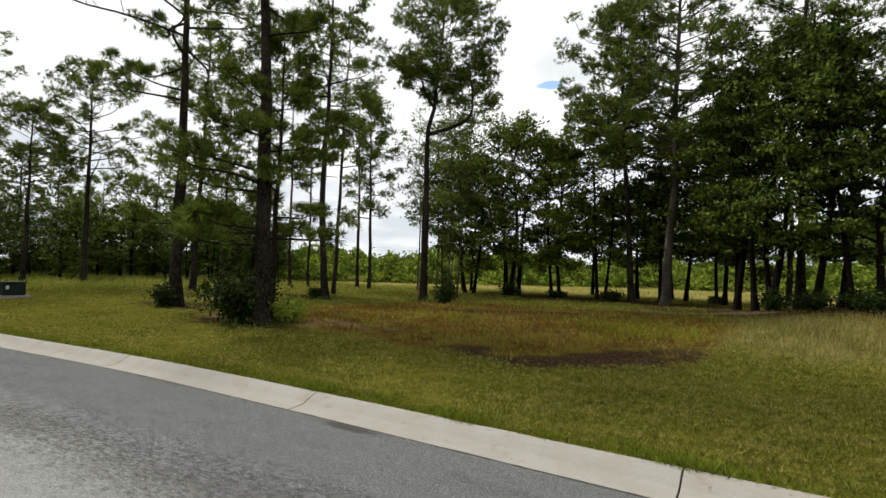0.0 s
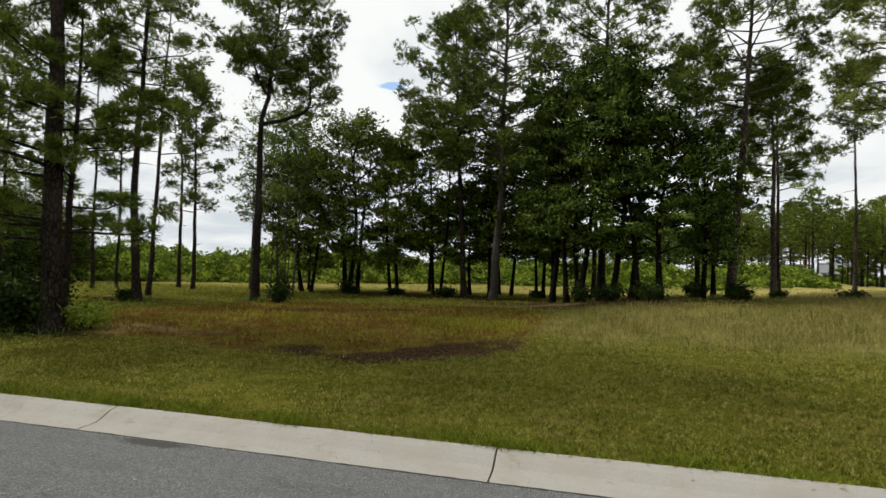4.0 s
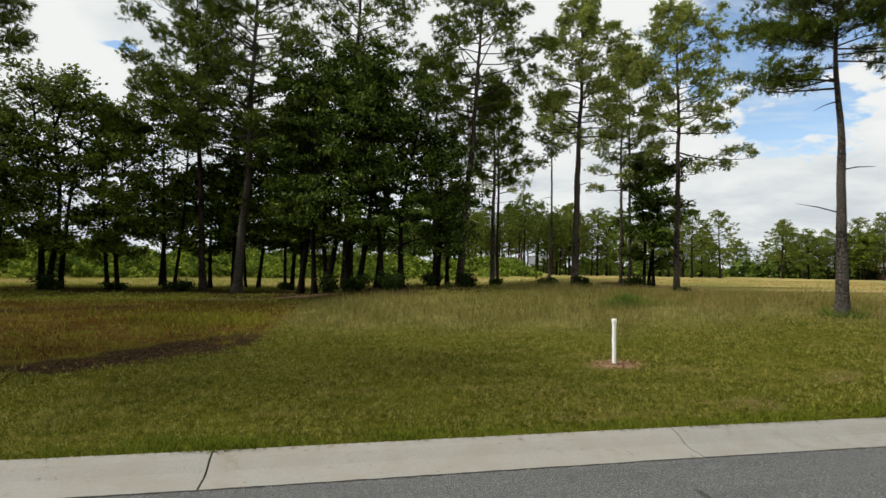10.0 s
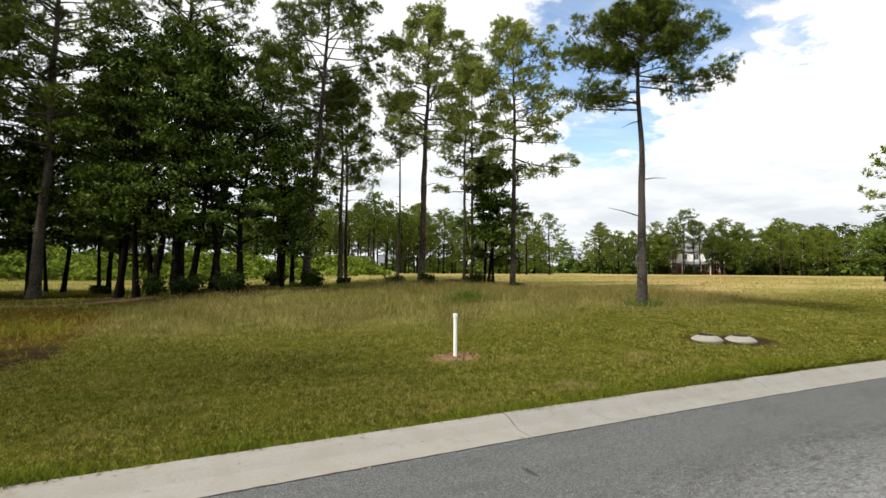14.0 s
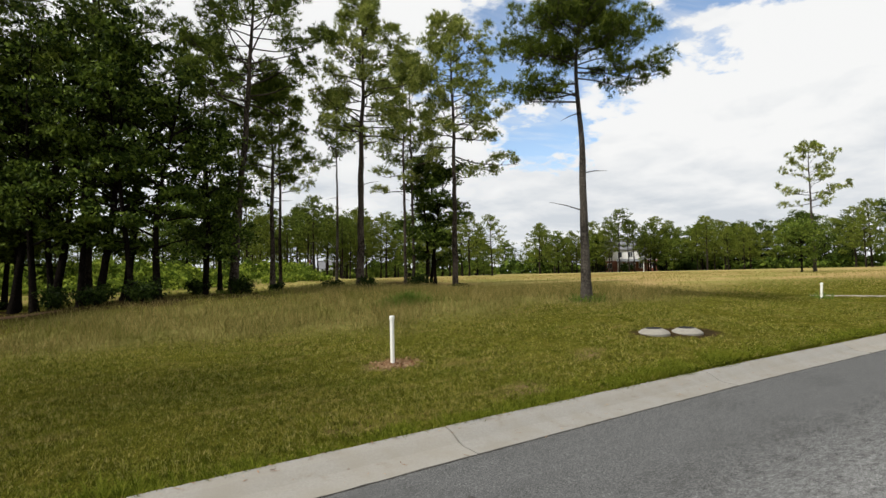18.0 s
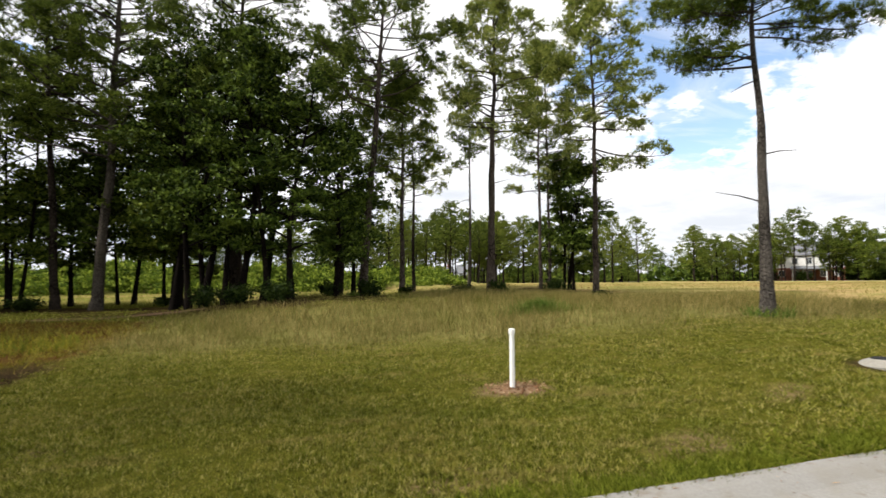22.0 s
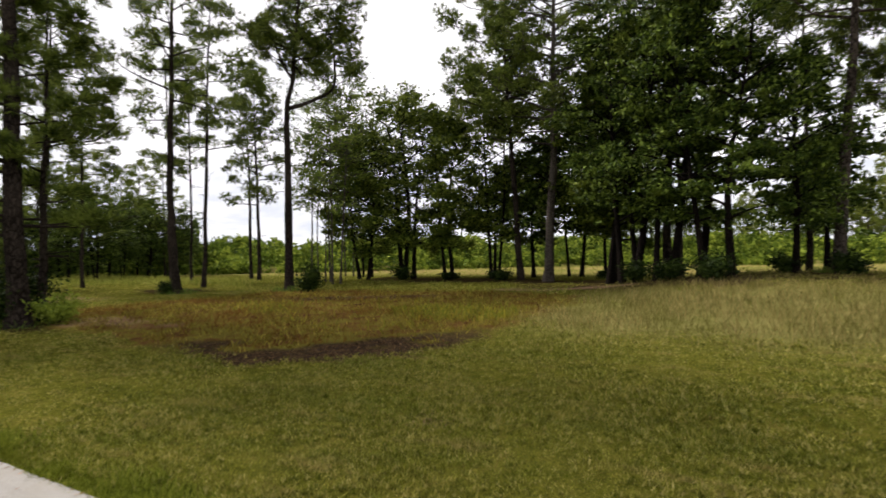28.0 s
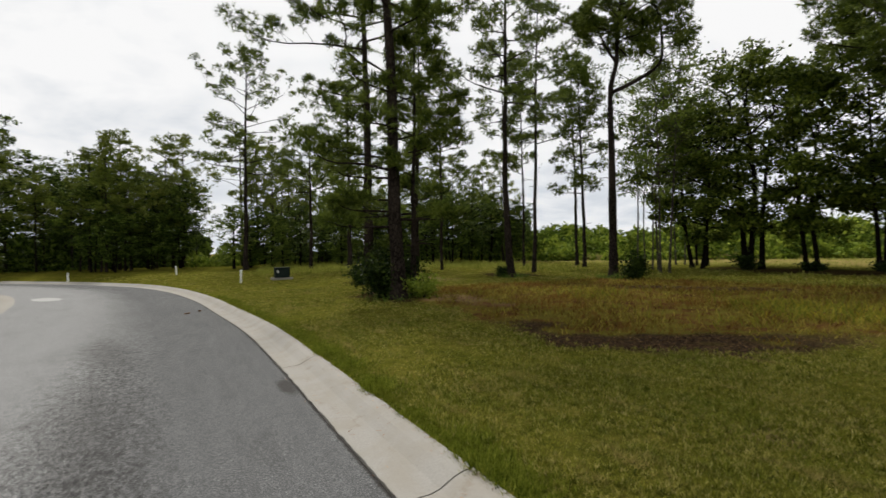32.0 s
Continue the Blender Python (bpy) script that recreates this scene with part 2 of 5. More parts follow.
M_MIX = foliage_mat("mixed_leaves", (0.016, 0.030, 0.004), (0.076, 0.110, 0.013), (0.240, 0.285, 0.038), 0.26, 0.5)
M_LEAF_LIGHT = foliage_mat("light_leaves", (0.042, 0.070, 0.012), (0.105, 0.152, 0.024), (0.25, 0.30, 0.050), 0.3, 0.6)
# green leaves with the understorey's shade put into the colour
M_BUSH_SHADE = foliage_mat("shaded_bush_leaves", (0.005, 0.011, 0.002), (0.015, 0.029, 0.005), (0.060, 0.088, 0.016), 0.2, 0.5)
M_VINE = foliage_mat("vine_leaves", (0.024, 0.048, 0.006), (0.122, 0.176, 0.020), (0.35, 0.41, 0.055), 0.32, 0.6, 0.25, 0.8)

# ---- the lie of the land ----
KERB_LINE = [(-37, -75), (-37.2, -45), (-36.8, -30), (-35.6, -20), (-34.2, -14.5), (-32.4, -11.2), (-29.6, -7.5), (-26, -4.0), (-21.8, -1.5), (-16.7, 0.57), (-12.4, 1.95),
             (-8.7, 3.08), (-5.07, 3.96), (-0.72, 4.92), (3.7, 5.95), (8.0, 6.88), (12.5, 7.75), (20, 9.2), (35, 12.0), (70, 18.5), (150, 33)]


def smooth_line(pts, step=0.25):
    """Points at even steps along a smooth curve through pts (x, y)."""
    p = np.array(pts, float)
    p = np.vstack([2 * p[0] - p[1], p, 2 * p[-1] - p[-2]])
    out = []
    for k in range(1, len(p) - 2):
        a, b, c, d = p[k - 1], p[k], p[k + 1], p[k + 2]
        for t in np.linspace(0, 1, 24, endpoint=False):
            out.append(0.5 * (2 * b + (c - a) * t + (2 * a - 5 * b + 4 * c - d) * t**2 + (3 * b - a - 3 * c + d) * t**3))
    out = np.array(out + [p[-2]])
    run = np.r_[0, np.cumsum(np.hypot(*np.diff(out, axis=0).T))]
    s = np.arange(0, run[-1], step)
    return np.stack([np.interp(s, run, out[:, 0]), np.interp(s, run, out[:, 1])], 1)


def normals(line):
    d = np.gradient(line, axis=0)
    d /= np.hypot(d[:, 0], d[:, 1])[:, None]
    return np.stack([-d[:, 1], d[:, 0]], 1)


FRONT = smooth_line(KERB_LINE)
FRONT_N = normals(FRONT)
KERB_W, ROAD_W = 0.46, 5.15


def kerb_dist(x, y):
    """Distance from the kerb's front edge, positive on the lawn."""
    x, y = np.atleast_1d(np.asarray(x, float)), np.atleast_1d(np.asarray(y, float))
    out = np.empty(x.shape)
    line, nrm = FRONT[::2], FRONT_N[::2]
    for k in range(0, len(x), 4000):
        dx, dy = x[k:k + 4000, None] - line[:, 0], y[k:k + 4000, None] - line[:, 1]
        j = (dx * dx + dy * dy).argmin(1)
        r = np.arange(len(j))
        side = dx[r, j] * nrm[j, 0] + dy[r, j] * nrm[j, 1]
        far = np.hypot(dx[r, j], dy[r, j])
        out[k:k + 4000] = np.where(far < 3, side, np.sign(side) * far)
    return out


def step01(v, a, b):
    t = np.clip((v - a) / (b - a), 0, 1)
    return t * t * (3 - 2 * t)


# gentle rises and dips of the lot: place, height over the even slope
SWELLS = [(3.8, 9.2, -0.09), (9.0, 9.0, 0.08), (10.2, 13.1, 0.12), (1.5, 21.8, 0.6), (6.3, 23.1, 0.16), (10.6, 23.1, -0.22),
          (-14.9, 15.4, -0.11), (-18.3, 12.7, -0.05), (6.7, 31.3, 0.3), (-2.4, 10.0, -0.06), (19.5, 13.2, -0.05), (-3.6, 28.4, 0.0), (-8, 23, 0.0)]


def lawn_height(x, y, s):
    """Height of the grass at s metres behind the kerb's back."""
    up = 0.40 + 0.42 * step01(x, 1, 9)
    z = 0.10 + up * (1 - np.exp(-s / 5.0)) + 0.25 * (1 - np.exp(-s / 25.0))
    wsum, rsum = 0.15, 0.0
    for px, py, r in SWELLS:
        w = np.exp(-((x - px) ** 2 + (y - py) ** 2) / (2 * 2.6**2))
        wsum, rsum = wsum + w, rsum + w * r
    return z + rsum / wsum


BANK = smooth_line([(-72, 12), (-54, 18), (-43, 25), (-37, 31), (-32.5, 38), (-29, 46), (-23, 51.5), (-14, 55), (-4, 58), (8, 63)], 0.5)


def bank_height(x, y):
    """The long overgrown bank behind the trees."""
    out = np.zeros(x.shape)
    near = np.flatnonzero((x > -80) & (x < 18) & (y > 8) & (y < 75))
    for k in range(0, len(near), 4000):
        j = near[k:k + 4000]
        dx, dy = x[j, None] - BANK[:, 0], y[j, None] - BANK[:, 1]
        d = np.sqrt((dx * dx + dy * dy).min(1))
        lump = 0.82 + 0.18 * np.sin(x[j] * 0.55 + np.sin(y[j] * 0.4)) + 0.08 * np.sin(x[j] * 1.7 + y[j])
        out[j] = 2.1 * np.clip(1 - (d / 5.5) ** 2, 0, 1) ** 0.8 * lump * (0.55 + 0.45 * step01(x[j], -52, -38)) * (1 - 0.25 * step01(x[j], -18, 0))
    return out


def ground(x, y):
    """Height of the ground sheet."""
    shape = np.shape(x)
    x, y = np.atleast_1d(np.asarray(x, float)).ravel(), np.atleast_1d(np.asarray(y, float)).ravel()
    d = kerb_dist(x, y)
    s = np.maximum(d - KERB_W, 0)
    z = lawn_height(x, y, s) + bank_height(x, y)
    z = np.where(d < KERB_W, np.maximum(0.10 + (d - KERB_W) * 1.2, -0.12), z)
    over = -d - ROAD_W
    z = np.where(over > 0, np.minimum(np.maximum(0.07 + (over - KERB_W - 0.1) * 1.2, -0.12), 0.10 + 0.3 * (1 - np.exp(-np.maximum(over, 0) / 8))), z)
    return z.reshape(shape) if shape else float(z[0])


def ellipse(x, y, cx, cy, rx, ry, turn):
    """Under 1 inside the ellipse."""
    c, s = np.cos(np.radians(turn)), np.sin(np.radians(turn))
    u, v = (x - cx) * c + (y - cy) * s, -(x - cx) * s + (y - cy) * c
    return np.hypot(u / rx, v / ry)

# ---- building helpers ----
def mesh_np(name, verts, faces, smooth=False):
    """A mesh from arrays: verts (n, 3) and faces (m, 3 or 4)."""
    me = bpy.data.meshes.new(name)
    verts, faces = np.asarray(verts, np.float32), np.asarray(faces, np.int32)
    k = faces.shape[1]
    me.vertices.add(len(verts))
    me.vertices.foreach_set("co", verts.ravel())
    me.loops.add(faces.size)
    me.loops.foreach_set("vertex_index", faces.ravel())
    me.polygons.add(len(faces))
    me.polygons.foreach_set("loop_start", np.arange(0, faces.size, k, dtype=np.int32))
    me.polygons.foreach_set("use_smooth", np.full(len(faces), smooth))
    me.update(calc_edges=True)
    me.validate()
    return me


def part_np(name, verts, faces, mat, parent=None, label="", smooth=False):
    me = mesh_np(name, verts, faces, smooth)
    me.materials.append(mat)
    ob = new(name, me)
    ob.parent = parent
    return tagged(ob, label) if label else ob


def part(name, bm, mat, parent=None, label="", smooth=False):
    me = bpy.data.meshes.new(name)
    bm.normal_update()
    if smooth:
        for f in bm.faces:
            f.smooth = True
    bm.to_mesh(me)
    bm.free()
    me.materials.append(mat)
    ob = new(name, me)
    ob.parent = parent
    return tagged(ob, label) if label else ob


def thing(name, x, y, z, label, category, group="", kind=""):
    ob = new(name)
    ob.empty_display_size = 0.2
    ob.matrix_world = pose(x, y, z)
    return tagged(ob, label, category, group, kind)


def merge(chunks):
    """Joins (verts, faces) chunks of one face size."""
    vs, fs, n = [], [], 0
    for v, f in chunks:
        vs.append(v)
        fs.append(f + n)
        n += len(v)
    return np.concatenate(vs), np.concatenate(fs)


def tube(path, radii, sides=8, ridge=0.0, rng=None):
    """A tapered tube of quads along a path, closed by its fine tip."""
    p, r = np.asarray(path, float), np.asarray(radii, float)
    d = np.gradient(p, axis=0)
    d /= np.linalg.norm(d, axis=1)[:, None] + 1e-9
    ref = np.where(np.abs(d[:, 2:3]) > 0.8, [[1.0, 0, 0]], [[0, 0, 1.0]])
    u = np.cross(d, ref)
    u /= np.linalg.norm(u, axis=1)[:, None] + 1e-9
    w = np.cross(d, u)
    a = np.arange(sides) * 2 * np.pi / sides
    rr = r[:, None] * np.ones(sides)
    if ridge and rng is not None:
        rr = rr * (1 + ridge * rng.normal(size=rr.shape))
    v = p[:, None] + rr[:, :, None] * (np.cos(a)[None, :, None] * u[:, None] + np.sin(a)[None, :, None] * w[:, None])
    n = len(p)
    i, j = np.meshgrid(np.arange(n - 1), np.arange(sides), indexing="ij")
    j2 = (j + 1) % sides
    f = np.stack([i * sides + j, i * sides + j2, (i + 1) * sides + j2, (i + 1) * sides + j], -1).reshape(-1, 4)
    return v.reshape(-1, 3), f


def bend(path, steps):
    """A smooth path through a few points."""
    p = np.asarray(path, float)
    s = np.r_[0, np.cumsum(np.linalg.norm(np.diff(p, axis=0), axis=1))]
    q = np.vstack([2 * p[0] - p[1], p, 2 * p[-1] - p[-2]])
    out = []
    for t in np.linspace(0, s[-1], steps):
        k = min(np.searchsorted(s, t, "right") - 1, len(p) - 2)
        f = (t - s[k]) / (s[k + 1] - s[k] + 1e-9)
        a, b, c, d = q[k], q[k + 1], q[k + 2], q[k + 3]
        out.append(0.5 * (2 * b + (c - a) * f + (2 * a - 5 * b + 4 * c - d) * f**2 + (3 * b - a - 3 * c + d) * f**3))
    return np.array(out)


def unit(v):
    return v / (np.linalg.norm(v, axis=-1, keepdims=True) + 1e-9)


def needles(centres, ways, count, length, width, rng, spread=0.8):
    """Tufts of fine needles: one thin triangle each."""
    n = len(centres)
    c = np.repeat(centres, count, 0)
    d = unit(np.repeat(ways, count, 0) * 0.75 + spread * rng.normal(size=(n * count, 3)) + [0, 0, 0.12])
    side = unit(np.cross(d, rng.normal(size=d.shape))) * width / 2
    ln = length * rng.uniform(0.65, 1.15, (n * count, 1))
    root = c + d * 0.02
    v = np.stack([root - side, root + side, root + d * ln], 1).reshape(-1, 3)
    return v, np.arange(n * count * 3).reshape(-1, 3)


def leaves(centres, size, rng, flat=0.5):
    """Small folded leaves: one four-cornered face each."""
    n = len(centres)
    nrm = unit(rng.normal(size=(n, 3)) * [1, 1, 0.6] + [0, 0, flat])
    u = unit(np.cross(nrm, rng.normal(size=(n, 3))))
    w = np.cross(nrm, u)
    s = size * rng.uniform(0.6, 1.25, (n, 1))
    dip = nrm * s * 0.18
    v = np.stack([centres - u * s, centres + w * s * 0.55 - dip, centres + u * s, centres - w * s * 0.55 - dip], 1).reshape(-1, 3)
    return v, np.arange(n * 4).reshape(-1, 4)


# ---- trees ----
def pine(x, y, h, r, crown0, width, lean=(0, 0), seed=1, limbs=30, dense=1.0, mat=None, bark=None, needle=(0.17, 0.027), shape=0.5,
         label="tall loblolly pine with bare trunk and open crown", z=None, extra=(), curve=(), dead=4, name="pine_tree", group="pines on the lot", sides=10, shoots=27, count=12,
         puff=0.46, clumps=1.45, wander=1.0, prongs=(), droop=0.0, fine=True, bare=0.34):
    """A pine: tapered bare trunk, limbs that turn up at their ends, and full puffs of needled shoots on them.
    lean: the top's offset. curve: (height, dx, dy) points of the trunk. extra: limbs as (height, azimuth, length, rise).
    prongs: (radius, height, points) second stems that leave the trunk and carry limbs at their ends."""
    rng = np.random.default_rng(seed)
    gz = ground(x, y) if z is None else z
    t = thing(name, x, y, gz, label, "tree", group)
    pts = [(0, 0, -0.15)] + [(dx, dy, hz) for hz, dx, dy in curve] + [(lean[0], lean[1], h)]
    spine = bend(pts, 26)
    spine[1:-1, :2] += np.cumsum(rng.normal(size=(24, 2)) * h * 0.0014 * wander, 0)
    f = np.clip(spine[:, 2] / h, 0, 1)
    rad = r * (1.0 - 0.86 * f**1.05) + r * 0.40 * np.exp(-f * h / 0.28)
    wood, centres, ways, sizes = [tube(spine, rad, sides, 0.05, rng)], [], [], []

    def at(hz):
        return np.array([np.interp(hz, spine[:, 2], spine[:, k]) for k in range(3)]), np.interp(hz, spine[:, 2], rad)

    plan = []
    turn = rng.uniform(0, 360)
    limbs = int(limbs * 1.15)
    for k in range(limbs):
        u = (k + rng.uniform(0, 0.9)) / limbs
        hz = crown0 + (h * 0.985 - crown0) * u**0.95
        turn += 137.5 + rng.normal() * 22
        full = (0.55 + 0.45 * np.sin(np.pi * min(1, u * 0.80 + shape * 0.4))) * (1 - u**3.2) + 0.15
        plan.append((*at(hz), turn, width * full * rng.uniform(0.6, 1.12), 0.10 + 0.75 * u + rng.normal() * 0.16 - droop))
    for hz, turn_deg, ln, rise in extra:
        plan.append((*at(hz), turn_deg, ln, rise))
    for pr, hz, points in prongs:
        root, rr = at(hz)
        q = bend([root] + [root + np.array(p) for p in points], 16)
        wood.append(tube(q, np.linspace(pr, pr * 0.3, 16), 8, 0.04, rng))
        for k in range(12):
            plan.append((q[min(15, 7 + k * 8 // 11)], pr * 0.5, k * 137.5, width * rng.uniform(0.35, 0.62), rng.uniform(0.0, 0.8)))
    for root, rr, turn_deg, ln, rise in plan:
        a = np.radians(turn_deg)
        out = np.array([np.cos(a), np.sin(a), 0])
        side = np.array([-np.sin(a), np.cos(a), 0])
        w1, w2 = rng.normal(size=2) * 0.09
        p = np.array([root, root + out * ln * 0.35 + [0, 0, ln * rise * 0.28] + side * ln * w1,
                      root + out * ln * 0.72 + [0, 0, ln * rise * 0.50] + side * ln * w2,
                      root + out * ln + [0, 0, ln * (rise * 0.80 + 0.12)] + side * ln * (w1 + w2)])
        q = bend(p, 8)
        lr = max(0.012, min(rr * 0.5, 0.010 + ln * 0.015))
        wood.append(tube(q, np.linspace(lr, 0.007, 8), 5 if fine else 3))
        n_c = max(3, int(ln * clumps * dense + rng.uniform(0, 1)))
        for k in range(n_c):
            s = 1 - (1 - bare) * (k + rng.uniform(0, 0.6)) / n_c
            base = np.array([np.interp(s * 7, np.arange(8), q[:, c]) for c in range(3)])
            reach = ln * 0.24 * rng.uniform(0.2, 1.1) * (1.5 - s) if k else 0.05
            e = base + out * reach * rng.uniform(0.1, 0.8) + side * rng.choice([-1, 1]) * reach + [0, 0, rng.uniform(-0.05, 0.28) + 0.15 * reach]
            if fine:
                wood.append(tube(np.array([base, e]), [0.012, 0.006], 3))
            centres.append(e)
            ways.append(unit(out * 0.5 + [0, 0, 0.55]))
            sizes.append(puff * rng.uniform(0.55, 1.25))
    for k in range(dead):
        hz = rng.uniform(0.35, 0.98) * crown0
        root, rr = at(hz)
        a = rng.uniform(0, 6.28)
        ln = rng.uniform(0.25, 0.9)
        e = root + [np.cos(a) * ln, np.sin(a) * ln, rng.uniform(-0.1, 0.35) * ln]
        wood.append(tube(np.array([root, (root + e) / 2 + [0, 0, 0.03], e]), [0.018, 0.012, 0.004], 4))
    part_np("trunk", *merge(wood), bark or M_BARK, t, smooth=True)
    if centres:
        # rounded puffs: shoots stand out all round but thinly below, each a brush of needles
        c, w, s = np.repeat(np.array(centres), shoots, 0), np.repeat(np.array(ways), shoots, 0), np.repeat(np.array(sizes), shoots)[:, None]
        d = unit(rng.normal(size=c.shape) + w * 0.45 + [0, 0, 0.22])
        c = c + d * s * rng.uniform(0.15, 0.8, (len(c), 1)) * [1.2, 1.2, 0.72]
        part_np("crown", *needles(c, unit(d + [0, 0, 0.18]), count, needle[0], needle[1], rng, 0.5), mat or M_NEEDLE, t)
    return t


def hardwood(x, y, h, r, crown0, width, seed=1, stems=1, mat=None, leaf=0.06, count=26000, label="leafy hardwood tree with dense dark crown", z=None,
             lean=(0, 0), bark=None, name="hardwood_tree", group="hardwoods on the lot", gaps=0.0, top=0.75, ragged=0.25):
    """A broad-leaved tree: one or more stems, forking limbs and clumps of leaves round the twigs."""
    rng = np.random.default_rng(seed)
    gz = ground(x, y) if z is None else z
    t = thing(name, x, y, gz, label, "tree", group)
    wood, spots = [], []
    for s in range(stems):
        a = s * 2.4 + rng.uniform(0, 1)
        off = 0.0 if stems == 1 else rng.uniform(0.12, 0.4)
        b = np.array([np.cos(a) * off, np.sin(a) * off, -0.1])
        e = np.array([lean[0] + np.cos(a) * off * 3, lean[1] + np.sin(a) * off * 3, h * rng.uniform(0.86, 1.0)])
        spine = bend([b, b * 0.4 + e * 0.45 + rng.normal(size=3) * [0.15, 0.15, 0], e], 14)
        f = np.linspace(0, 1, 14)
        sr = r if stems == 1 else r * rng.uniform(0.5, 0.8)
        trunk = tube(spine, sr * (1 - 0.9 * f) + sr * 0.4 * np.exp(-f * h / 0.3) + 0.006, 9, 0.05, rng)
        wood.append(trunk)
        n_l = int(26 / stems) + 6
        for k in range(n_l):
            u = (k + rng.uniform()) / n_l
            hz = crown0 + (h * 0.97 - crown0) * u
            root = np.array([np.interp(hz, spine[:, 2], spine[:, c]) for c in range(3)])
            az = k * 2.4 + rng.normal() * 0.35
            env = np.sin(np.pi * np.clip(0.16 + top * u, 0, 1)) ** 0.7
            ln = width * env * rng.uniform(0.40, 1.0 + ragged) + 0.2
            d = unit(np.array([np.cos(az), np.sin(az), 0.18 + 0.65 * u + rng.normal() * 0.15]))
            tip = root + d * ln
            mid = (root + tip) / 2 + [0, 0, ln * 0.06]
            q = bend([root, mid, tip], 6)
            wood.append(tube(q, np.linspace(min(sr * 0.4, 0.05), 0.006, 6), 5))
            for _ in range(9):
                f2 = rng.uniform(0.25, 1.0)
                b2 = root + (tip - root) * f2
                d2 = unit(d + rng.normal(size=3) * 0.8)
                e2 = b2 + d2 * ln * 0.34 * rng.uniform(0.4, 1.1)
                wood.append(tube(np.array([b2, e2]), [0.012, 0.004], 3))
                spots.append(e2)
            spots.append(tip)
    spots = np.array(spots)
    if gaps:
        spots = spots[rng.uniform(size=len(spots)) > gaps]
    part_np("trunk", *merge(wood), bark or M_BARK_SHADE, t, smooth=True)
    pick = rng.integers(0, len(spots), count)
    size = (width * 0.07 + 0.12) * rng.uniform(0.4, 1.35, (len(spots), 1))[pick]
    c = spots[pick] + np.clip(rng.normal(size=(count, 3)), -1.7, 1.7) * size * [1, 1, 0.36]
    part_np("crown", *leaves(c, leaf, rng), mat or M_LEAF_SHADE, t)
    return t


def bush(x, y, h, w, seed=1, mat=None, count=1800, leaf=0.05, label="dense leafy green bush", group="bushes under the trees", name="bush", z=None):
    """A low shrub: stems from one root and leaves in uneven clumps."""
    rng = np.random.default_rng(seed)
    gz = ground(x, y) if z is None else z
    t = thing(name, x, y, gz, label, "bush", group)
    wood, spots = [], []
    for k in range(16):
        a, f = k * 2.4 + rng.normal() * 0.3, rng.uniform(0.3, 1.0)
        e = np.array([np.cos(a) * w * f * 0.8, np.sin(a) * w * f * 0.8, h * rng.uniform(0.45, 0.95) * (1.1 - 0.5 * f)])
        q = bend([(0, 0, -0.05), e * [0.4, 0.4, 0.6], e], 5)
        wood.append(tube(q, np.linspace(0.016, 0.004, 5), 4))
        spots += [e, q[3], q[2]]
    part_np("branchwork", *merge(wood), M_BARK_SHADE, t, smooth=True)
    spots = np.array(spots)
    c = spots[rng.integers(0, len(spots), count)] + rng.normal(size=(count, 3)) * [w * 0.2, w * 0.2, h * 0.12]
    c[:, 2] = np.maximum(c[:, 2], 0.02)
    part_np("foliage", *leaves(c, leaf, rng), mat or M_BUSH_SHADE, t)
    return t


# ---- ground, road and kerbs ----
def mulch_zone(x, y):
    c, s = np.cos(0.09), np.sin(0.09)
    u, v = (x + 8.5) * c + (y - 12.0) * s, -(x + 8.5) * s + (y - 12.0) * c
    return (np.abs(u / 5.95) ** 5 + np.abs(v / 4.88) ** 5) ** 0.2


def tall_zone(x, y):
    """0 on the mown lawn, 1 where the grass grows long."""
    edge = 11.6 + 0.14 * np.maximum(x - 9, 0) * 2.2 - 0.06 * np.minimum(x, 0) + 0.4 * np.sin(x * 0.9) + 0.25 * np.sin(x * 2.3 + 1)
    wild = step01(y, edge - 0.9, edge + 2.2)
    wild = wild * (1 - 0.85 * step01(y, 16.5, 18.5) * (1 - step01(x, 2, 5)))
    return wild * step01(x, -4.2, -2.4) * (1 - step01(x, 13, 20))


def axis(lo, hi, fine, far, grow=1.18):
    a = list(np.arange(lo, hi + fine / 2, fine))
    s = fine
    while a[-1] < far:
        s *= grow
        a.append(a[-1] + s)
    s, b = fine, [a[0]]
    while b[-1] > -far:
        s *= grow
        b.append(b[-1] - s)
    return np.array(b[:0:-1] + a)


gx, gy = axis(-34, 22, 0.22, 2600, 1.12), axis(-6, 28, 0.22, 2600, 1.12)
GX, GY = np.meshgrid(gx, gy, indexing="ij")
GZ = ground(GX.ravel(), GY.ravel())
GZ += 0.012 * np.sin(GX.ravel() * 1.7 + 0.6 * np.sin(GY.ravel() * 1.3)) * np.sin(GY.ravel() * 1.9) * (GZ > 0.1)
ni, nj = GX.shape
ii, jj = np.meshgrid(np.arange(ni - 1), np.arange(nj - 1), indexing="ij")
gfaces = np.stack([ii * nj + jj, (ii + 1) * nj + jj, (ii + 1) * nj + jj + 1, ii * nj + jj + 1], -1).reshape(-1, 4)


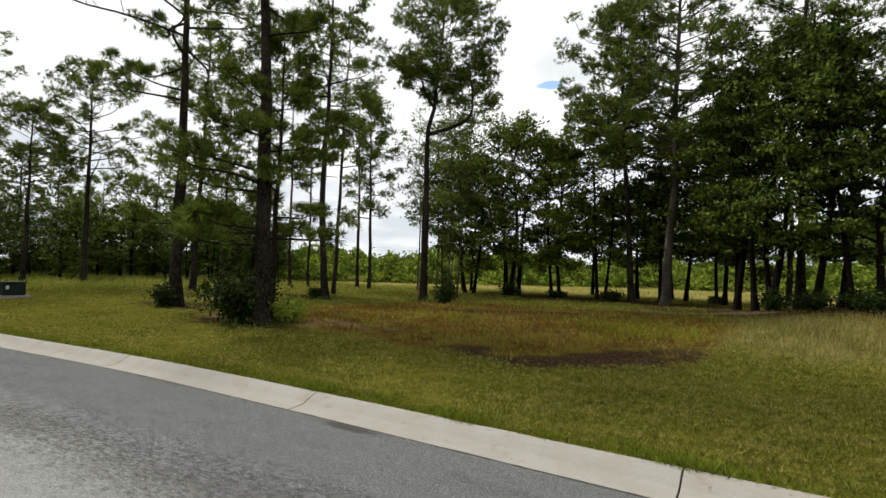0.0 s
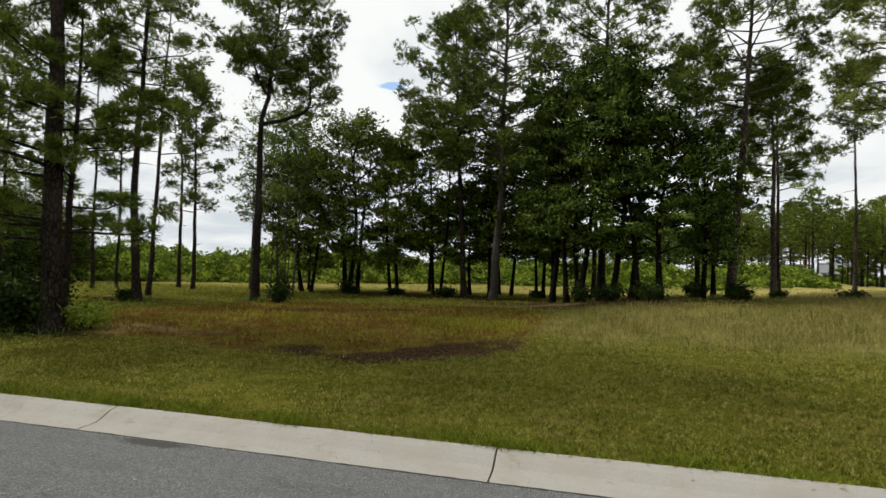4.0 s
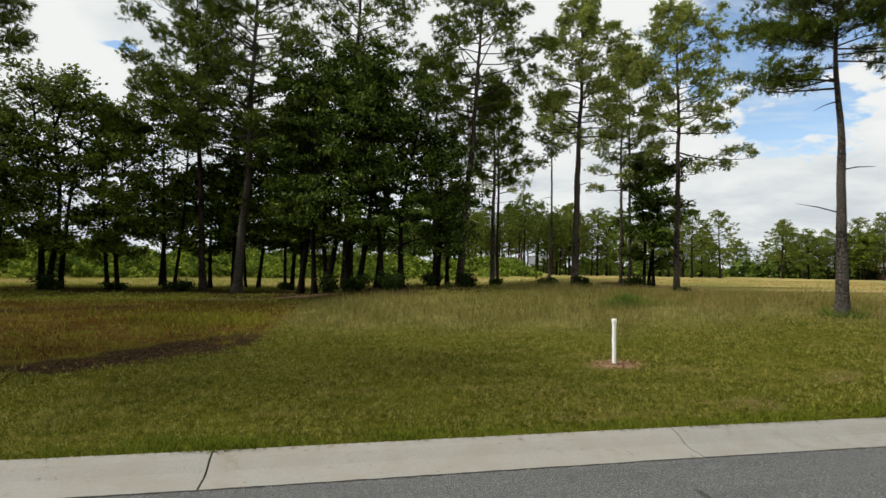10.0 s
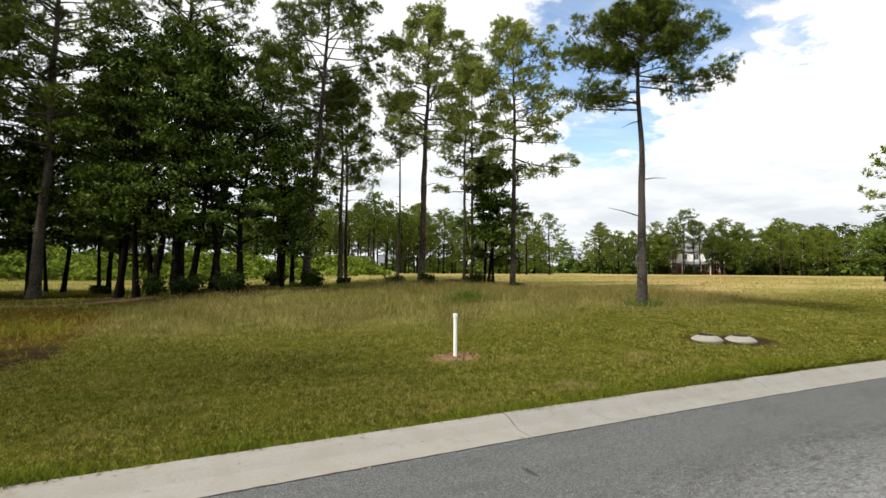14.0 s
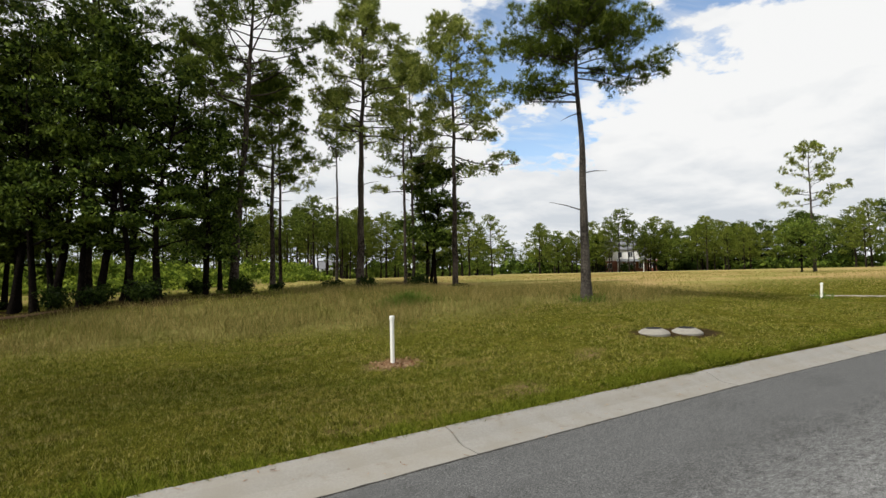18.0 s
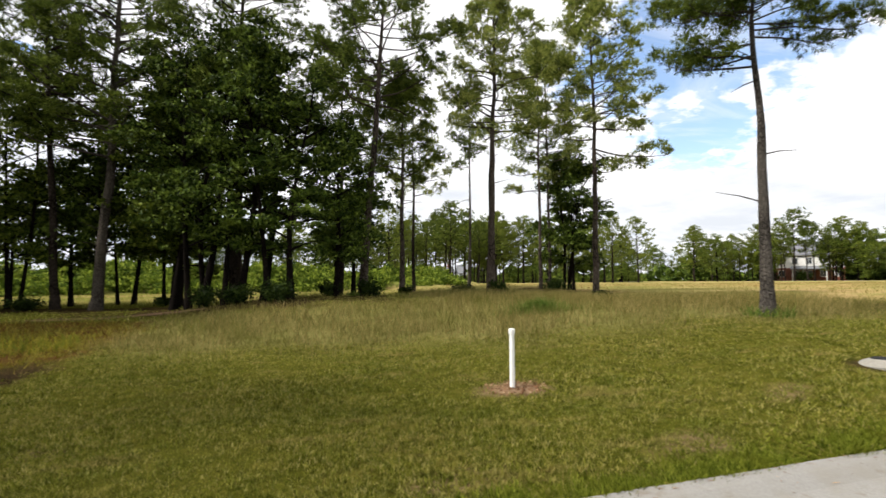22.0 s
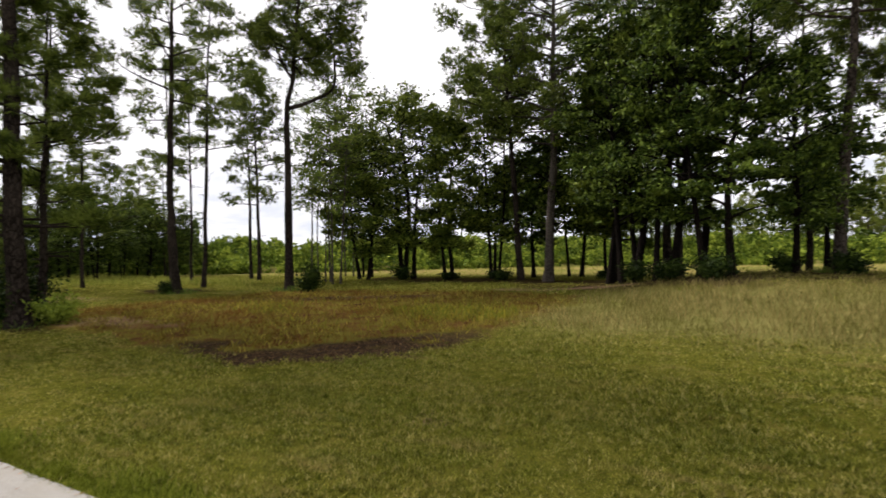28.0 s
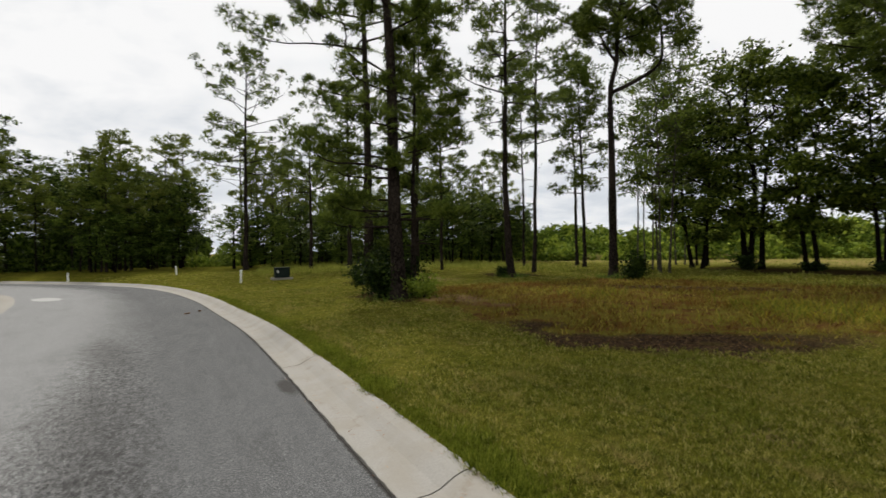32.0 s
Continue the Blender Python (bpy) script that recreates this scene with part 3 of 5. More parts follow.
def lawn_colours(m):
    """Green and straw-coloured grass, mixed at three scales; the finest paints dark shade between blades."""
    n1, n2, n3 = m.noise(0.35, 3), m.noise(2.6, 8, 0.75), m.noise(55, 5, 0.75)
    c = m.ramp(n2, (0.34, (0.034, 0.040, 0.004)), (0.50, (0.098, 0.098, 0.012)), (0.66, (0.18, 0.150, 0.032)))
    c = m.mix(m.band(n1, 0.35, 0.65, 0.0, 0.45), c, (0.090, 0.092, 0.012))
    return m.mix(m.band(n3, 0.36, 0.60, 0.65, 0.0), c, (0.030, 0.028, 0.008)), n3


def attr(m, name):
    n = m.n.new("ShaderNodeAttribute")
    n.attribute_name = name
    return n.outputs["Fac"]


gm = Mat("grass_ground", 1.0, 0.0)
lawn, fine_n = lawn_colours(gm)
edge_green = gm.mix(gm.noise(6, 3), (0.055, 0.068, 0.006), (0.09, 0.100, 0.010))
lawn = gm.mix(gm.math("MULTIPLY", attr(gm, "edge"), 0.6), lawn, edge_green)
straw = gm.ramp(gm.noise(3.5, 5, 0.65), (0.3, (0.10, 0.10, 0.024)), (0.7, (0.20, 0.178, 0.062)))
lawn = gm.mix(attr(gm, "tall"), lawn, straw)
field = gm.ramp(gm.noise(0.09, 5, 0.6, stretch=(1, 2.2, 1)), (0.36, (0.19, 0.182, 0.056)), (0.47, (0.255, 0.226, 0.078)), (0.58, (0.37, 0.255, 0.122)))
field = gm.mix(gm.band(gm.noise(1.8, 5, 0.65), 0.35, 0.7, 0.0, 0.45), field, (0.16, 0.16, 0.035))
lawn = gm.mix(attr(gm, "field"), lawn, field)
# brown leaf litter, made near-black to carry the shade of the canopy
shaded_straw_bed = gm.ramp(gm.noise(3.0, 6, 0.7), (0.3, (0.016, 0.011, 0.006)), (0.6, (0.045, 0.030, 0.014)), (0.8, (0.065, 0.058, 0.014)))
lawn = gm.mix(attr(gm, "litter"), lawn, shaded_straw_bed)
lawn = gm.mix(attr(gm, "vine"), lawn, gm.ramp(gm.noise(1.1, 5, 0.65), (0.3, (0.03, 0.05, 0.008)), (0.7, (0.11, 0.15, 0.022))))
weedy = gm.ramp(gm.noise(1.5, 7, 0.72), (0.34, (0.040, 0.020, 0.009)), (0.44, (0.085, 0.044, 0.015)), (0.53, (0.100, 0.084, 0.016)), (0.72, (0.14, 0.125, 0.024)))
lawn = gm.mix(attr(gm, "weedy"), lawn, weedy)
dirt = gm.ramp(gm.noise(9, 7, 0.75), (0.3, (0.020, 0.014, 0.011)), (0.52, (0.036, 0.024, 0.015)), (0.74, (0.14, 0.080, 0.036)))
lawn = gm.mix(attr(gm, "mulch"), lawn, dirt)
sandy = gm.ramp(gm.noise(14, 6, 0.7), (0.3, (0.16, 0.09, 0.055)), (0.75, (0.38, 0.25, 0.17)))
lawn = gm.mix(attr(gm, "bare"), lawn, sandy)
gm.color(lawn).bump(fine_n, 0.8, 0.03)
ground_ob = part_np("ground", np.stack([GX.ravel(), GY.ravel(), GZ], 1), gfaces, gm.m, smooth=True)
tagged(ground_ob, "mown grass lot with straw patches, long dry grass and open field behind", "ground", kind="structure")


def set_attr(me, name, values):
    a = me.attributes.new(name, "FLOAT", "POINT")
    a.data.foreach_set("value", np.asarray(values, np.float32))


def zones(x, y):
    d = kerb_dist(x, y) - KERB_W
    wob = 0.07 * np.sin(x * 2.1 + y) + 0.05 * np.sin(x * 5.3 - y * 3.1) + 0.04 * np.sin(y * 7.7 + x * 1.3)
    e = mulch_zone(x, y) + wob * 0.3
    inside = 1 - step01(e, 0.975, 1.02)
    near = step01(x, -6.8, -5.6) * (1 - step01(y, 10.0, 12.0))
    rim = step01(e + wob * 0.5, 0.815, 0.875) * inside * near
    far_dirt = (1 - step01(ellipse(x, y, -9.8, 13.9, 3.6, 0.75, 30) + wob * 2, 0.5, 1.2)) * 0.8
    lid_bed = (1 - step01(ellipse(x, y, 9.16, 9.14, 1.15, 0.44, -8) + wob, 0.75, 1.05)) * 0.9
    bare = np.zeros_like(x)
    for cx, cy, rx, ry, k in ((3.76, 9.12, 0.42, 0.30, 0.8), (-5.4, 18.6, 2.4, 0.7, 0.6), (-18.6, 8.8, 2.2, 1.0, 0.45), (10.2, 13.2, 0.5, 0.4, 0.6), (-10.2, 7.9, 1.9, 0.6, 0.5), (-13.5, 6.6, 1.6, 0.5, 0.5), (4.9, 7.3, 0.4, 0.2, 0.4), (-0.4, 7.6, 0.35, 0.15, 0.5), (6.6, 8.4, 0.4, 0.15, 0.4), (3.0, 6.9, 0.5, 0.2, 0.5)):
        bare = np.maximum(bare, k * (1 - step01(ellipse(x, y, cx, cy, rx, ry, 15) + wob * 3, 0.55, 1.15)))
    # litter under the trees; its dark colour also paints their shade
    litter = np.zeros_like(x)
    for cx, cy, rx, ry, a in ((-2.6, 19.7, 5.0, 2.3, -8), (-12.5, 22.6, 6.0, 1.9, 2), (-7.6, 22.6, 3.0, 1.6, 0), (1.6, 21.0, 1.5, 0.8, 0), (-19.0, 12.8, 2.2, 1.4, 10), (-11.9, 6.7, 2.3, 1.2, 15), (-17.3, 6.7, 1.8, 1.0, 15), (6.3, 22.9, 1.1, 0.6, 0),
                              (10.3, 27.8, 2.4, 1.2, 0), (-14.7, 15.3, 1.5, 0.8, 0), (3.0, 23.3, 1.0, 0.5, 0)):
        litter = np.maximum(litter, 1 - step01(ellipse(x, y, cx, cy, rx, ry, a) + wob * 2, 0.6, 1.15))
    # behind the trees the field colour also stands for sunlight on the grass
    fld = np.maximum(step01(d, 5.0, 11.5) * step01(x, 6, 14), step01(d, 21, 29) * (0.5 + 0.5 * step01(x, 0, 10)))
    return dict(edge=(1 - step01(d, 0.05, 0.4)) * (d > -0.3), tall=tall_zone(x, y) * (1 - inside), weedy=inside * (1 - rim),
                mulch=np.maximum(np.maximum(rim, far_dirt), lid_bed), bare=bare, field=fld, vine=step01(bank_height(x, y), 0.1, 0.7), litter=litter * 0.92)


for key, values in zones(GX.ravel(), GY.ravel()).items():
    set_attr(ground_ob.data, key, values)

# road: a strip between the two kerbs, slightly crowned
ROW = 13
across = np.linspace(-ROAD_W, -0.108, ROW)
rv = (FRONT[:, None, :] + FRONT_N[:, None, :] * across[None, :, None])
rz = 0.06 * (1 - ((across + ROAD_W / 2) / (ROAD_W / 2)) ** 2)
rz = np.broadcast_to(rz, rv.shape[:2])
nr = len(FRONT)
ii, jj = np.meshgrid(np.arange(nr - 1), np.arange(ROW - 1), indexing="ij")
rfaces = np.stack([ii * ROW + jj, (ii + 1) * ROW + jj, (ii + 1) * ROW + jj + 1, ii * ROW + jj + 1], -1).reshape(-1, 4)
# dark stains and worn tracks: place, half lengths, turn
STAINS = [(-3.9, 4.0, 0.45, 0.13, 13), (3.15, 4.9, 0.03, 0.15, 10)]
WORN = [(-2.6, 2.40, 2.6, 0.50, 18), (0.2, 3.20, 1.8, 0.42, 13), (-6.6, 1.2, 2.0, 0.36, 22)]
rm = Mat("asphalt", 1.0, 0.04)
stone = rm.voronoi(130, "F1")
speck = rm.math("ADD", rm.math("MULTIPLY", rm.noise(90, 6, 0.85), 0.75), rm.math("MULTIPLY", stone, 0.28))
along = rm.n.new("ShaderNodeMapping")
along.vector_type = "TEXTURE"
along.inputs["Rotation"].default_value, along.inputs["Scale"].default_value = (0, 0, radians(14)), (2.3, 1, 1)
rm.link(rm.geo.outputs["Position"], along.inputs["Vector"])
patchy = rm.band(rm.math("ADD", attr(rm, "gutter"), rm.math("MULTIPLY", rm.math("SUBTRACT", rm.noise(32.0, 10, 0.82, where=along.outputs[0]), 0.5), 3.8)), 0.35, 1.35)
c = rm.ramp(speck, (0.36, (0.034, 0.035, 0.036)), (0.52, (0.086, 0.087, 0.088)), (0.68, (0.25, 0.254, 0.256)))
pale_c = rm.ramp(speck, (0.36, (0.096, 0.097, 0.097)), (0.52, (0.190, 0.192, 0.192)), (0.68, (0.36, 0.362, 0.36)))
c = rm.mix(patchy, c, pale_c)
c = rm.mix(rm.band(rm.noise(1.6, 7, 0.72, where=along.outputs[0]), 0.48, 0.70, 0.0, 0.6), c, (0.76, 0.76, 0.75), "MULTIPLY")
hump = rm.math("MULTIPLY", rm.band(attr(rm, "gutter"), 0.1, 0.55), rm.band(attr(rm, "gutter"), 1.0, 1.6, 1.0, 0.0))
c = rm.mix(rm.math("MULTIPLY", hump, rm.band(rm.noise(13.0, 9, 0.8, where=along.outputs[0]), 0.46, 0.64, 0.0, 0.85)), c, (0.60, 0.59, 0.58), "MULTIPLY")
rag = rm.math("ADD", attr(rm, "gutter"), rm.math("MULTIPLY", rm.math("SUBTRACT", rm.noise(16, 5, 0.7), 0.5), 0.05))
c = rm.mix(rm.band(rag, -0.628, -0.610, 0.85, 0.0), c, (0.022, 0.019, 0.016))
for px, py, rx, ry, turn in STAINS:
    at = rm.n.new("ShaderNodeMapping")
    at.vector_type = "TEXTURE"
    at.inputs["Location"].default_value, at.inputs["Rotation"].default_value, at.inputs["Scale"].default_value = (px, py, 0), (0, 0, radians(turn)), (rx, ry, 1)
    rm.link(rm.geo.outputs["Position"], at.inputs["Vector"])
    ln = rm.n.new("ShaderNodeVectorMath")
    ln.operation = "LENGTH"
    rm.link(at.outputs[0], ln.inputs[0])
    near_it = rm.math("ADD", ln.outputs["Value"], rm.math("MULTIPLY", rm.math("SUBTRACT", rm.noise(5, 5, 0.7), 0.5), 1.6))
    c = rm.mix(rm.band(near_it, 0.5, 1.1, 0.75, 0.0), c, (0.040, 0.037, 0.034))
for px, py, rx, ry, turn in ((-19.1, -4.9, 1.1, 0.45, 35),):
    at = rm.n.new("ShaderNodeMapping")
    at.vector_type = "TEXTURE"
    at.inputs["Location"].default_value, at.inputs["Rotation"].default_value, at.inputs["Scale"].default_value = (px, py, 0), (0, 0, radians(turn)), (rx, ry, 1)
    rm.link(rm.geo.outputs["Position"], at.inputs["Vector"])
    ln = rm.n.new("ShaderNodeVectorMath")
    ln.operation = "LENGTH"
    rm.link(at.outputs[0], ln.inputs[0])
    c = rm.mix(rm.band(rm.math("ADD", ln.outputs["Value"], rm.math("MULTIPLY", rm.math("SUBTRACT", rm.noise(5, 5, 0.7), 0.5), 0.6)), 0.8, 1.0, 0.9, 0.0), c, (0.34, 0.34, 0.33))
for px, py, rx, ry, turn in WORN:
    at = rm.n.new("ShaderNodeMapping")
    at.vector_type = "TEXTURE"
    at.inputs["Location"].default_value, at.inputs["Rotation"].default_value, at.inputs["Scale"].default_value = (px, py, 0), (0, 0, radians(turn)), (rx, ry, 1)
    rm.link(rm.geo.outputs["Position"], at.inputs["Vector"])
    ln = rm.n.new("ShaderNodeVectorMath")
    ln.operation = "LENGTH"
    rm.link(at.outputs[0], ln.inputs[0])
    near_it = rm.math("ADD", ln.outputs["Value"], rm.math("MULTIPLY", rm.math("SUBTRACT", rm.noise(16.0, 8, 0.8, where=along.outputs[0]), 0.5), 3.4))
    c = rm.mix(rm.band(near_it, 0.1, 1.45, 0.75, 0.0), c, (0.54, 0.53, 0.52), "MULTIPLY")
rm.color(c).bump(stone, 0.55, 0.008)
road = part_np("road", np.concatenate([rv, rz[:, :, None]], 2).reshape(-1, 3), rfaces, rm.m, smooth=True)
tagged(road, "grey worn asphalt road with pale weathered patches and a darker strip by the kerb", "road", kind="structure")
set_attr(road.data, "gutter", np.broadcast_to((-across - 1.0) / 1.4, rv.shape[:2]).ravel())

# kerb: rolled concrete lengths between joints
km = Mat("kerb_concrete", 0.95, 0.08)
kn, kb = km.noise(60, 5, 0.65), km.noise(2.3, 5, 0.6)
c = km.ramp(kn, (0.25, (0.205, 0.198, 0.184)), (0.75, (0.275, 0.267, 0.249)))
c = km.mix(km.band(kb, 0.40, 0.66, 0.0, 0.7), c, (0.215, 0.200, 0.172))
stain = km.band(km.noise(7, 6, 0.7, stretch=(0.5, 0.5, 1)), 0.56, 0.74, 0.0, 0.75)
c = km.mix(stain, c, (0.165, 0.135, 0.100))
c = km.mix(km.band(km.voronoi(9), 0.0, 0.07, 0.7, 0.0), c, (0.14, 0.12, 0.10))
c = km.mix(km.math("MULTIPLY", km.random(), 0.22), c, (0.34, 0.31, 0.26))
km.color(c).bump(kn, 0.35, 0.006)
PROFILE = [(-0.094, -0.10), (-0.086, -0.002), (-0.06, 0.003), (0.12, 0.010), (0.19, 0.030), (0.25, 0.065), (0.31, 0.095), (0.37, 0.113), (0.43, 0.120), (0.452, 0.114), (0.46, 0.095), (0.46, -0.10)]


def kerb_piece(name, line, nrm, parent, sign=1):
    """One cast length of rolled kerb along a stretch of line, with worn edges."""
    prof = np.array(PROFILE)
    n, k = len(line), len(prof)
    v = np.zeros((n, k, 3))
    v[:, :, :2] = line[:, None] + sign * nrm[:, None] * prof[None, :, 0:1]
    v[:, :, 2] = prof[None, :, 1]
    rng = np.random.default_rng(int(abs(line[0, 0]) * 100))
    v[:, 1:3, :2] += (nrm * rng.normal(size=(n, 1)) * 0.006)[:, None]
    v[:, 8:10, :2] += (nrm * rng.normal(size=(n, 1)) * 0.004)[:, None]
    v[[0, -1], 1:10, 2] -= 0.001
    i, j = np.meshgrid(np.arange(n - 1), np.arange(k - 1), indexing="ij")
    f = np.stack([i * k + j, (i + 1) * k + j, (i + 1) * k + j + 1, i * k + j + 1], -1).reshape(-1, 4)
    if sign > 0:
        f = f[:, ::-1]
    caps, feet, base = [], [], n * k
    for row, flip in ((0, False), (n - 1, True)):
        feet.append(v[row] * [1, 1, 0] + [0, 0, -0.11])
        for c in range(1, k - 2):
            q = [row * k + c, row * k + c + 1, base + c + 1, base + c]
            caps.append(q[::-1] if flip else q)
        base += k
    v = np.concatenate([v.reshape(-1, 3)] + feet)
    return part_np(name, v.reshape(-1, 3), np.vstack([f, np.array(caps)]), km.m, parent, smooth=False)


kerb = tagged(new("kerb"), "pale rolled concrete kerb with dark joints along the lawn", "kerb", kind="structure")
far_kerb = tagged(new("kerb_far_side"), "pale rolled concrete kerb on the outer road edge", "kerb", kind="structure")
FINE = smooth_line(KERB_LINE, 0.11)
FINE_N = normals(FINE)
j3 = int(np.hypot(FINE[:, 0] + 0.72, FINE[:, 1] - 4.92).argmin())
LEN = 40
for start in range(j3 % LEN, len(FINE) - LEN, LEN):
    sl = slice(start, start + LEN + 1)
    line, nrm = FINE[sl].copy(), FINE_N[sl]
    for end, step in ((0, 1), (-1, -1)):
        d = line[step if step > 0 else -2] - line[end]
        line[end] += d / np.hypot(*d) * 0.0085
    if line[0, 0] > 60 or line[0, 1] < -34:
        continue
    kerb_piece("kerb_length", line, nrm, kerb)
    if line[0, 0] < 30:
        kerb_piece("kerb_length", line - nrm * ROAD_W, -nrm, far_kerb, 1)
# ---- pines of the lot ----
LONE = "lone tall pine with long bare trunk and flat spreading crown"
TWIN = "tall thin pine with sparse high crown"
DARKP = "tall pine with dark full crown standing among hardwoods"

# the pine with the forked trunk
pine(-14.75, 15.25, 12.6, 0.165, 8.4, 2.3, (0.45, 0.45), 11, 32, 1.0, curve=((3.5, 0.0, 0.0), (6.9, 0.0, 0.0), (7.9, 0.18, 0.16), (8.9, 0.22, 0.2)), needle=(0.16, 0.022), shoots=32, count=13, puff=0.46, clumps=2.2, wander=0.3,
     prongs=((0.085, 6.9, ((0.55, 0.55, 0.25), (1.20, 1.20, 0.75), (1.25, 1.3, 1.7), (1.1, 1.2, 2.9))), (0.06, 8.0, ((-0.25, -0.2, 0.5), (-0.5, -0.45, 1.4)))), label="pine with crooked forked trunk and wide dark crown", dead=2)
# tall near pine with a second thin stem beside it and a bush at its foot
SHAG = dict(needle=(0.20, 0.022), shoots=30, count=14, droop=0.14, dead=8, puff=0.44, clumps=2.1)
pine(-11.13, 6.55, 14.0, 0.20, 7.0, 2.5, (-0.3, -0.4), 12, 22, 0.8, label="large near pine with low shaggy limbs and thick dark trunk",
     extra=((1.9, -100, 1.9, 0.02), (2.2, -130, 1.7, 0.0), (2.3, -78, 1.6, 0.05), (2.6, -112, 1.4, 0.05), (3.4, -105, 2.3, 0.2), (3.7, -90, 1.8, 0.2), (3.2, -128, 2.0, 0.15), (3.8, 75, 1.2, 0.3), (4.2, 58, 1.3, 0.3),
            (2.1, 70, 2.2, 0.02), (5.2, 80, 0.9, 0.5), (5.5, -60, 1.2, 0.3), (4.6, -110, 1.5, 0.3), (4.8, 160, 1.3, 0.2), (3.0, 150, 1.5, 0.1)), **SHAG)
pine(-11.75, 7.1, 7.6, 0.09, 1.8, 1.5, (-0.2, 0.1), 13, 15, 0.8, label="slim pine sapling close beside a large pine", **SHAG)
pine(-16.7, 6.45, 14.2, 0.19, 7.6, 3.9, (-0.2, -0.1), 14, 22, 0.75, label="tall pine with long drooping limbs over the lawn", extra=((6.6, -108, 2.4, 0.1), (6.9, -80, 2.0, 0.1), (3.4, -95, 1.5, 0.1), (4.4, 70, 1.6, 0.1), (2.6, -120, 1.3, 0.0)), **SHAG)
pine(-17.1, 12.17, 14.2, 0.145, 6.4, 2.0, (-0.1, -0.1), 15, 22, 0.5, curve=((4.8, -0.35, -0.2), (9.0, -0.2, -0.1)), label=TWIN)
pine(-20.0, 14.4, 13.3, 0.10, 5.6, 1.5, (0.3, 0.2), 16, 18, 0.5, label=TWIN)
pine(-25.7, 15.3, 13.0, 0.085, 5.6, 1.5, (-0.2, -0.1), 17, 18, 0.7, label=TWIN)
pine(-25.15, 16.14, 12.0, 0.075, 5.2, 1.3, (-0.3, -0.2), 18, 16, 0.7, label=TWIN)
pine(-24.9, 19.3, 12.2, 0.098, 8.2, 1.6, (-0.1, -0.1), 19, 16, 0.8, label=TWIN)
pine(-22.8, 18.6, 10.8, 0.105, 3.8, 1.6, (-0.1, 0.0), 20, 30, 0.8, label=TWIN)
pine(-24.6, 9.7, 12.6, 0.15, 5.4, 2.2, (0.0, 0.2), 21, 26, 0.9, label=TWIN)
pine(-24.8, 11.2, 11.0, 0.08, 4.8, 1.5, (0.0, 0.1), 22, 20, 0.8, label=TWIN)
# middle group
pine(-9.73, 23.5, 13.6, 0.15, 6.4, 2.7, (-0.6, -0.4), 23, 56, 1.1, label=DARKP)
pine(-7.85, 22.5, 15.5, 0.19, 5.4, 3.0, (0.45, 0.3), 24, 66, 1.1, curve=((3.0, 0.15, 0.1), (6.0, 0.28, 0.18)), bark=M_BARK_PALE, label="tall pine with pale leaning trunk and full crown")
pine(-2.9, 21.4, 13.8, 0.145, 6.4, 3.2, (0.1, 0.1), 25, 46, 1.0, label=DARKP)
pine(-4.6, 28.4, 13.0, 0.13, 5.5, 2.5, (0.0, 0.1), 26, 36, 0.9, label=DARKP)
pine(0.2, 27.0, 11.5, 0.12, 5.6, 2.4, (0.1, 0.1), 27, 34, 0.9, label=DARKP)
pine(1.47, 21.5, 12.4, 0.16, 6.5, 2.5, (0.7, 0.1), 28, 44, 1.0, curve=((4.0, 0.22, 0.0),), bark=M_BARK_LIT, label="tall leaning pine with dark crown and sunlit brown trunk")
pine(2.9, 23.5, 8.6, 0.11, 4.2, 1.35, (0.0, 0.0), 29, 26, 0.9, bark=M_BARK_LIT, label=TWIN)
pine(3.75, 31.5, 11.4, 0.10, 4.8, 1.7, (0.0, 0.0), 30, 24, 0.85, mat=M_NEEDLE_LIT, label=TWIN)
pine(7.0, 32.5, 11.3, 0.09, 6.9, 1.25, (0.0, 0.0), 31, 16, 0.9, bark=M_BARK_PALE, label=TWIN)
pine(6.33, 23.1, 12.1, 0.165, 6.0, 2.0, (0.25, 0.05), 32, 42, 1.05, mat=M_NEEDLE_LIT, bark=M_BARK_LIT, label="tall straight pine with full sunlit yellow-green crown")
pine(9.7, 27.6, 12.3, 0.09, 4.8, 1.8, (0.0, 0.0), 33, 28, 0.8, mat=M_NEEDLE_LIT, bark=M_BARK_LIT, label=TWIN)
pine(10.4, 28.4, 12.6, 0.09, 5.6, 1.8, (-0.2, 0.0), 34, 26, 0.8, bark=M_BARK_LIT, label=TWIN)
pine(10.63, 23.1, 12.2, 0.13, 6.6, 2.1, (0.0, 0.0), 35, 40, 1.0, mat=M_NEEDLE_LIT, extra=((6.0, -8, 2.9, -0.28), (5.9, 0, 2.3, -0.36), (5.0, -30, 0.9, 0.1), (6.4, 170, 1.6, 0.1), (6.8, 10, 2.4, 0.1), (7.4, -5, 2.7, 0.3), (8.2, 5, 2.6, 0.35)),
     bark=M_BARK_LIT, label="tall sunlit yellow-green pine with one long low limb")
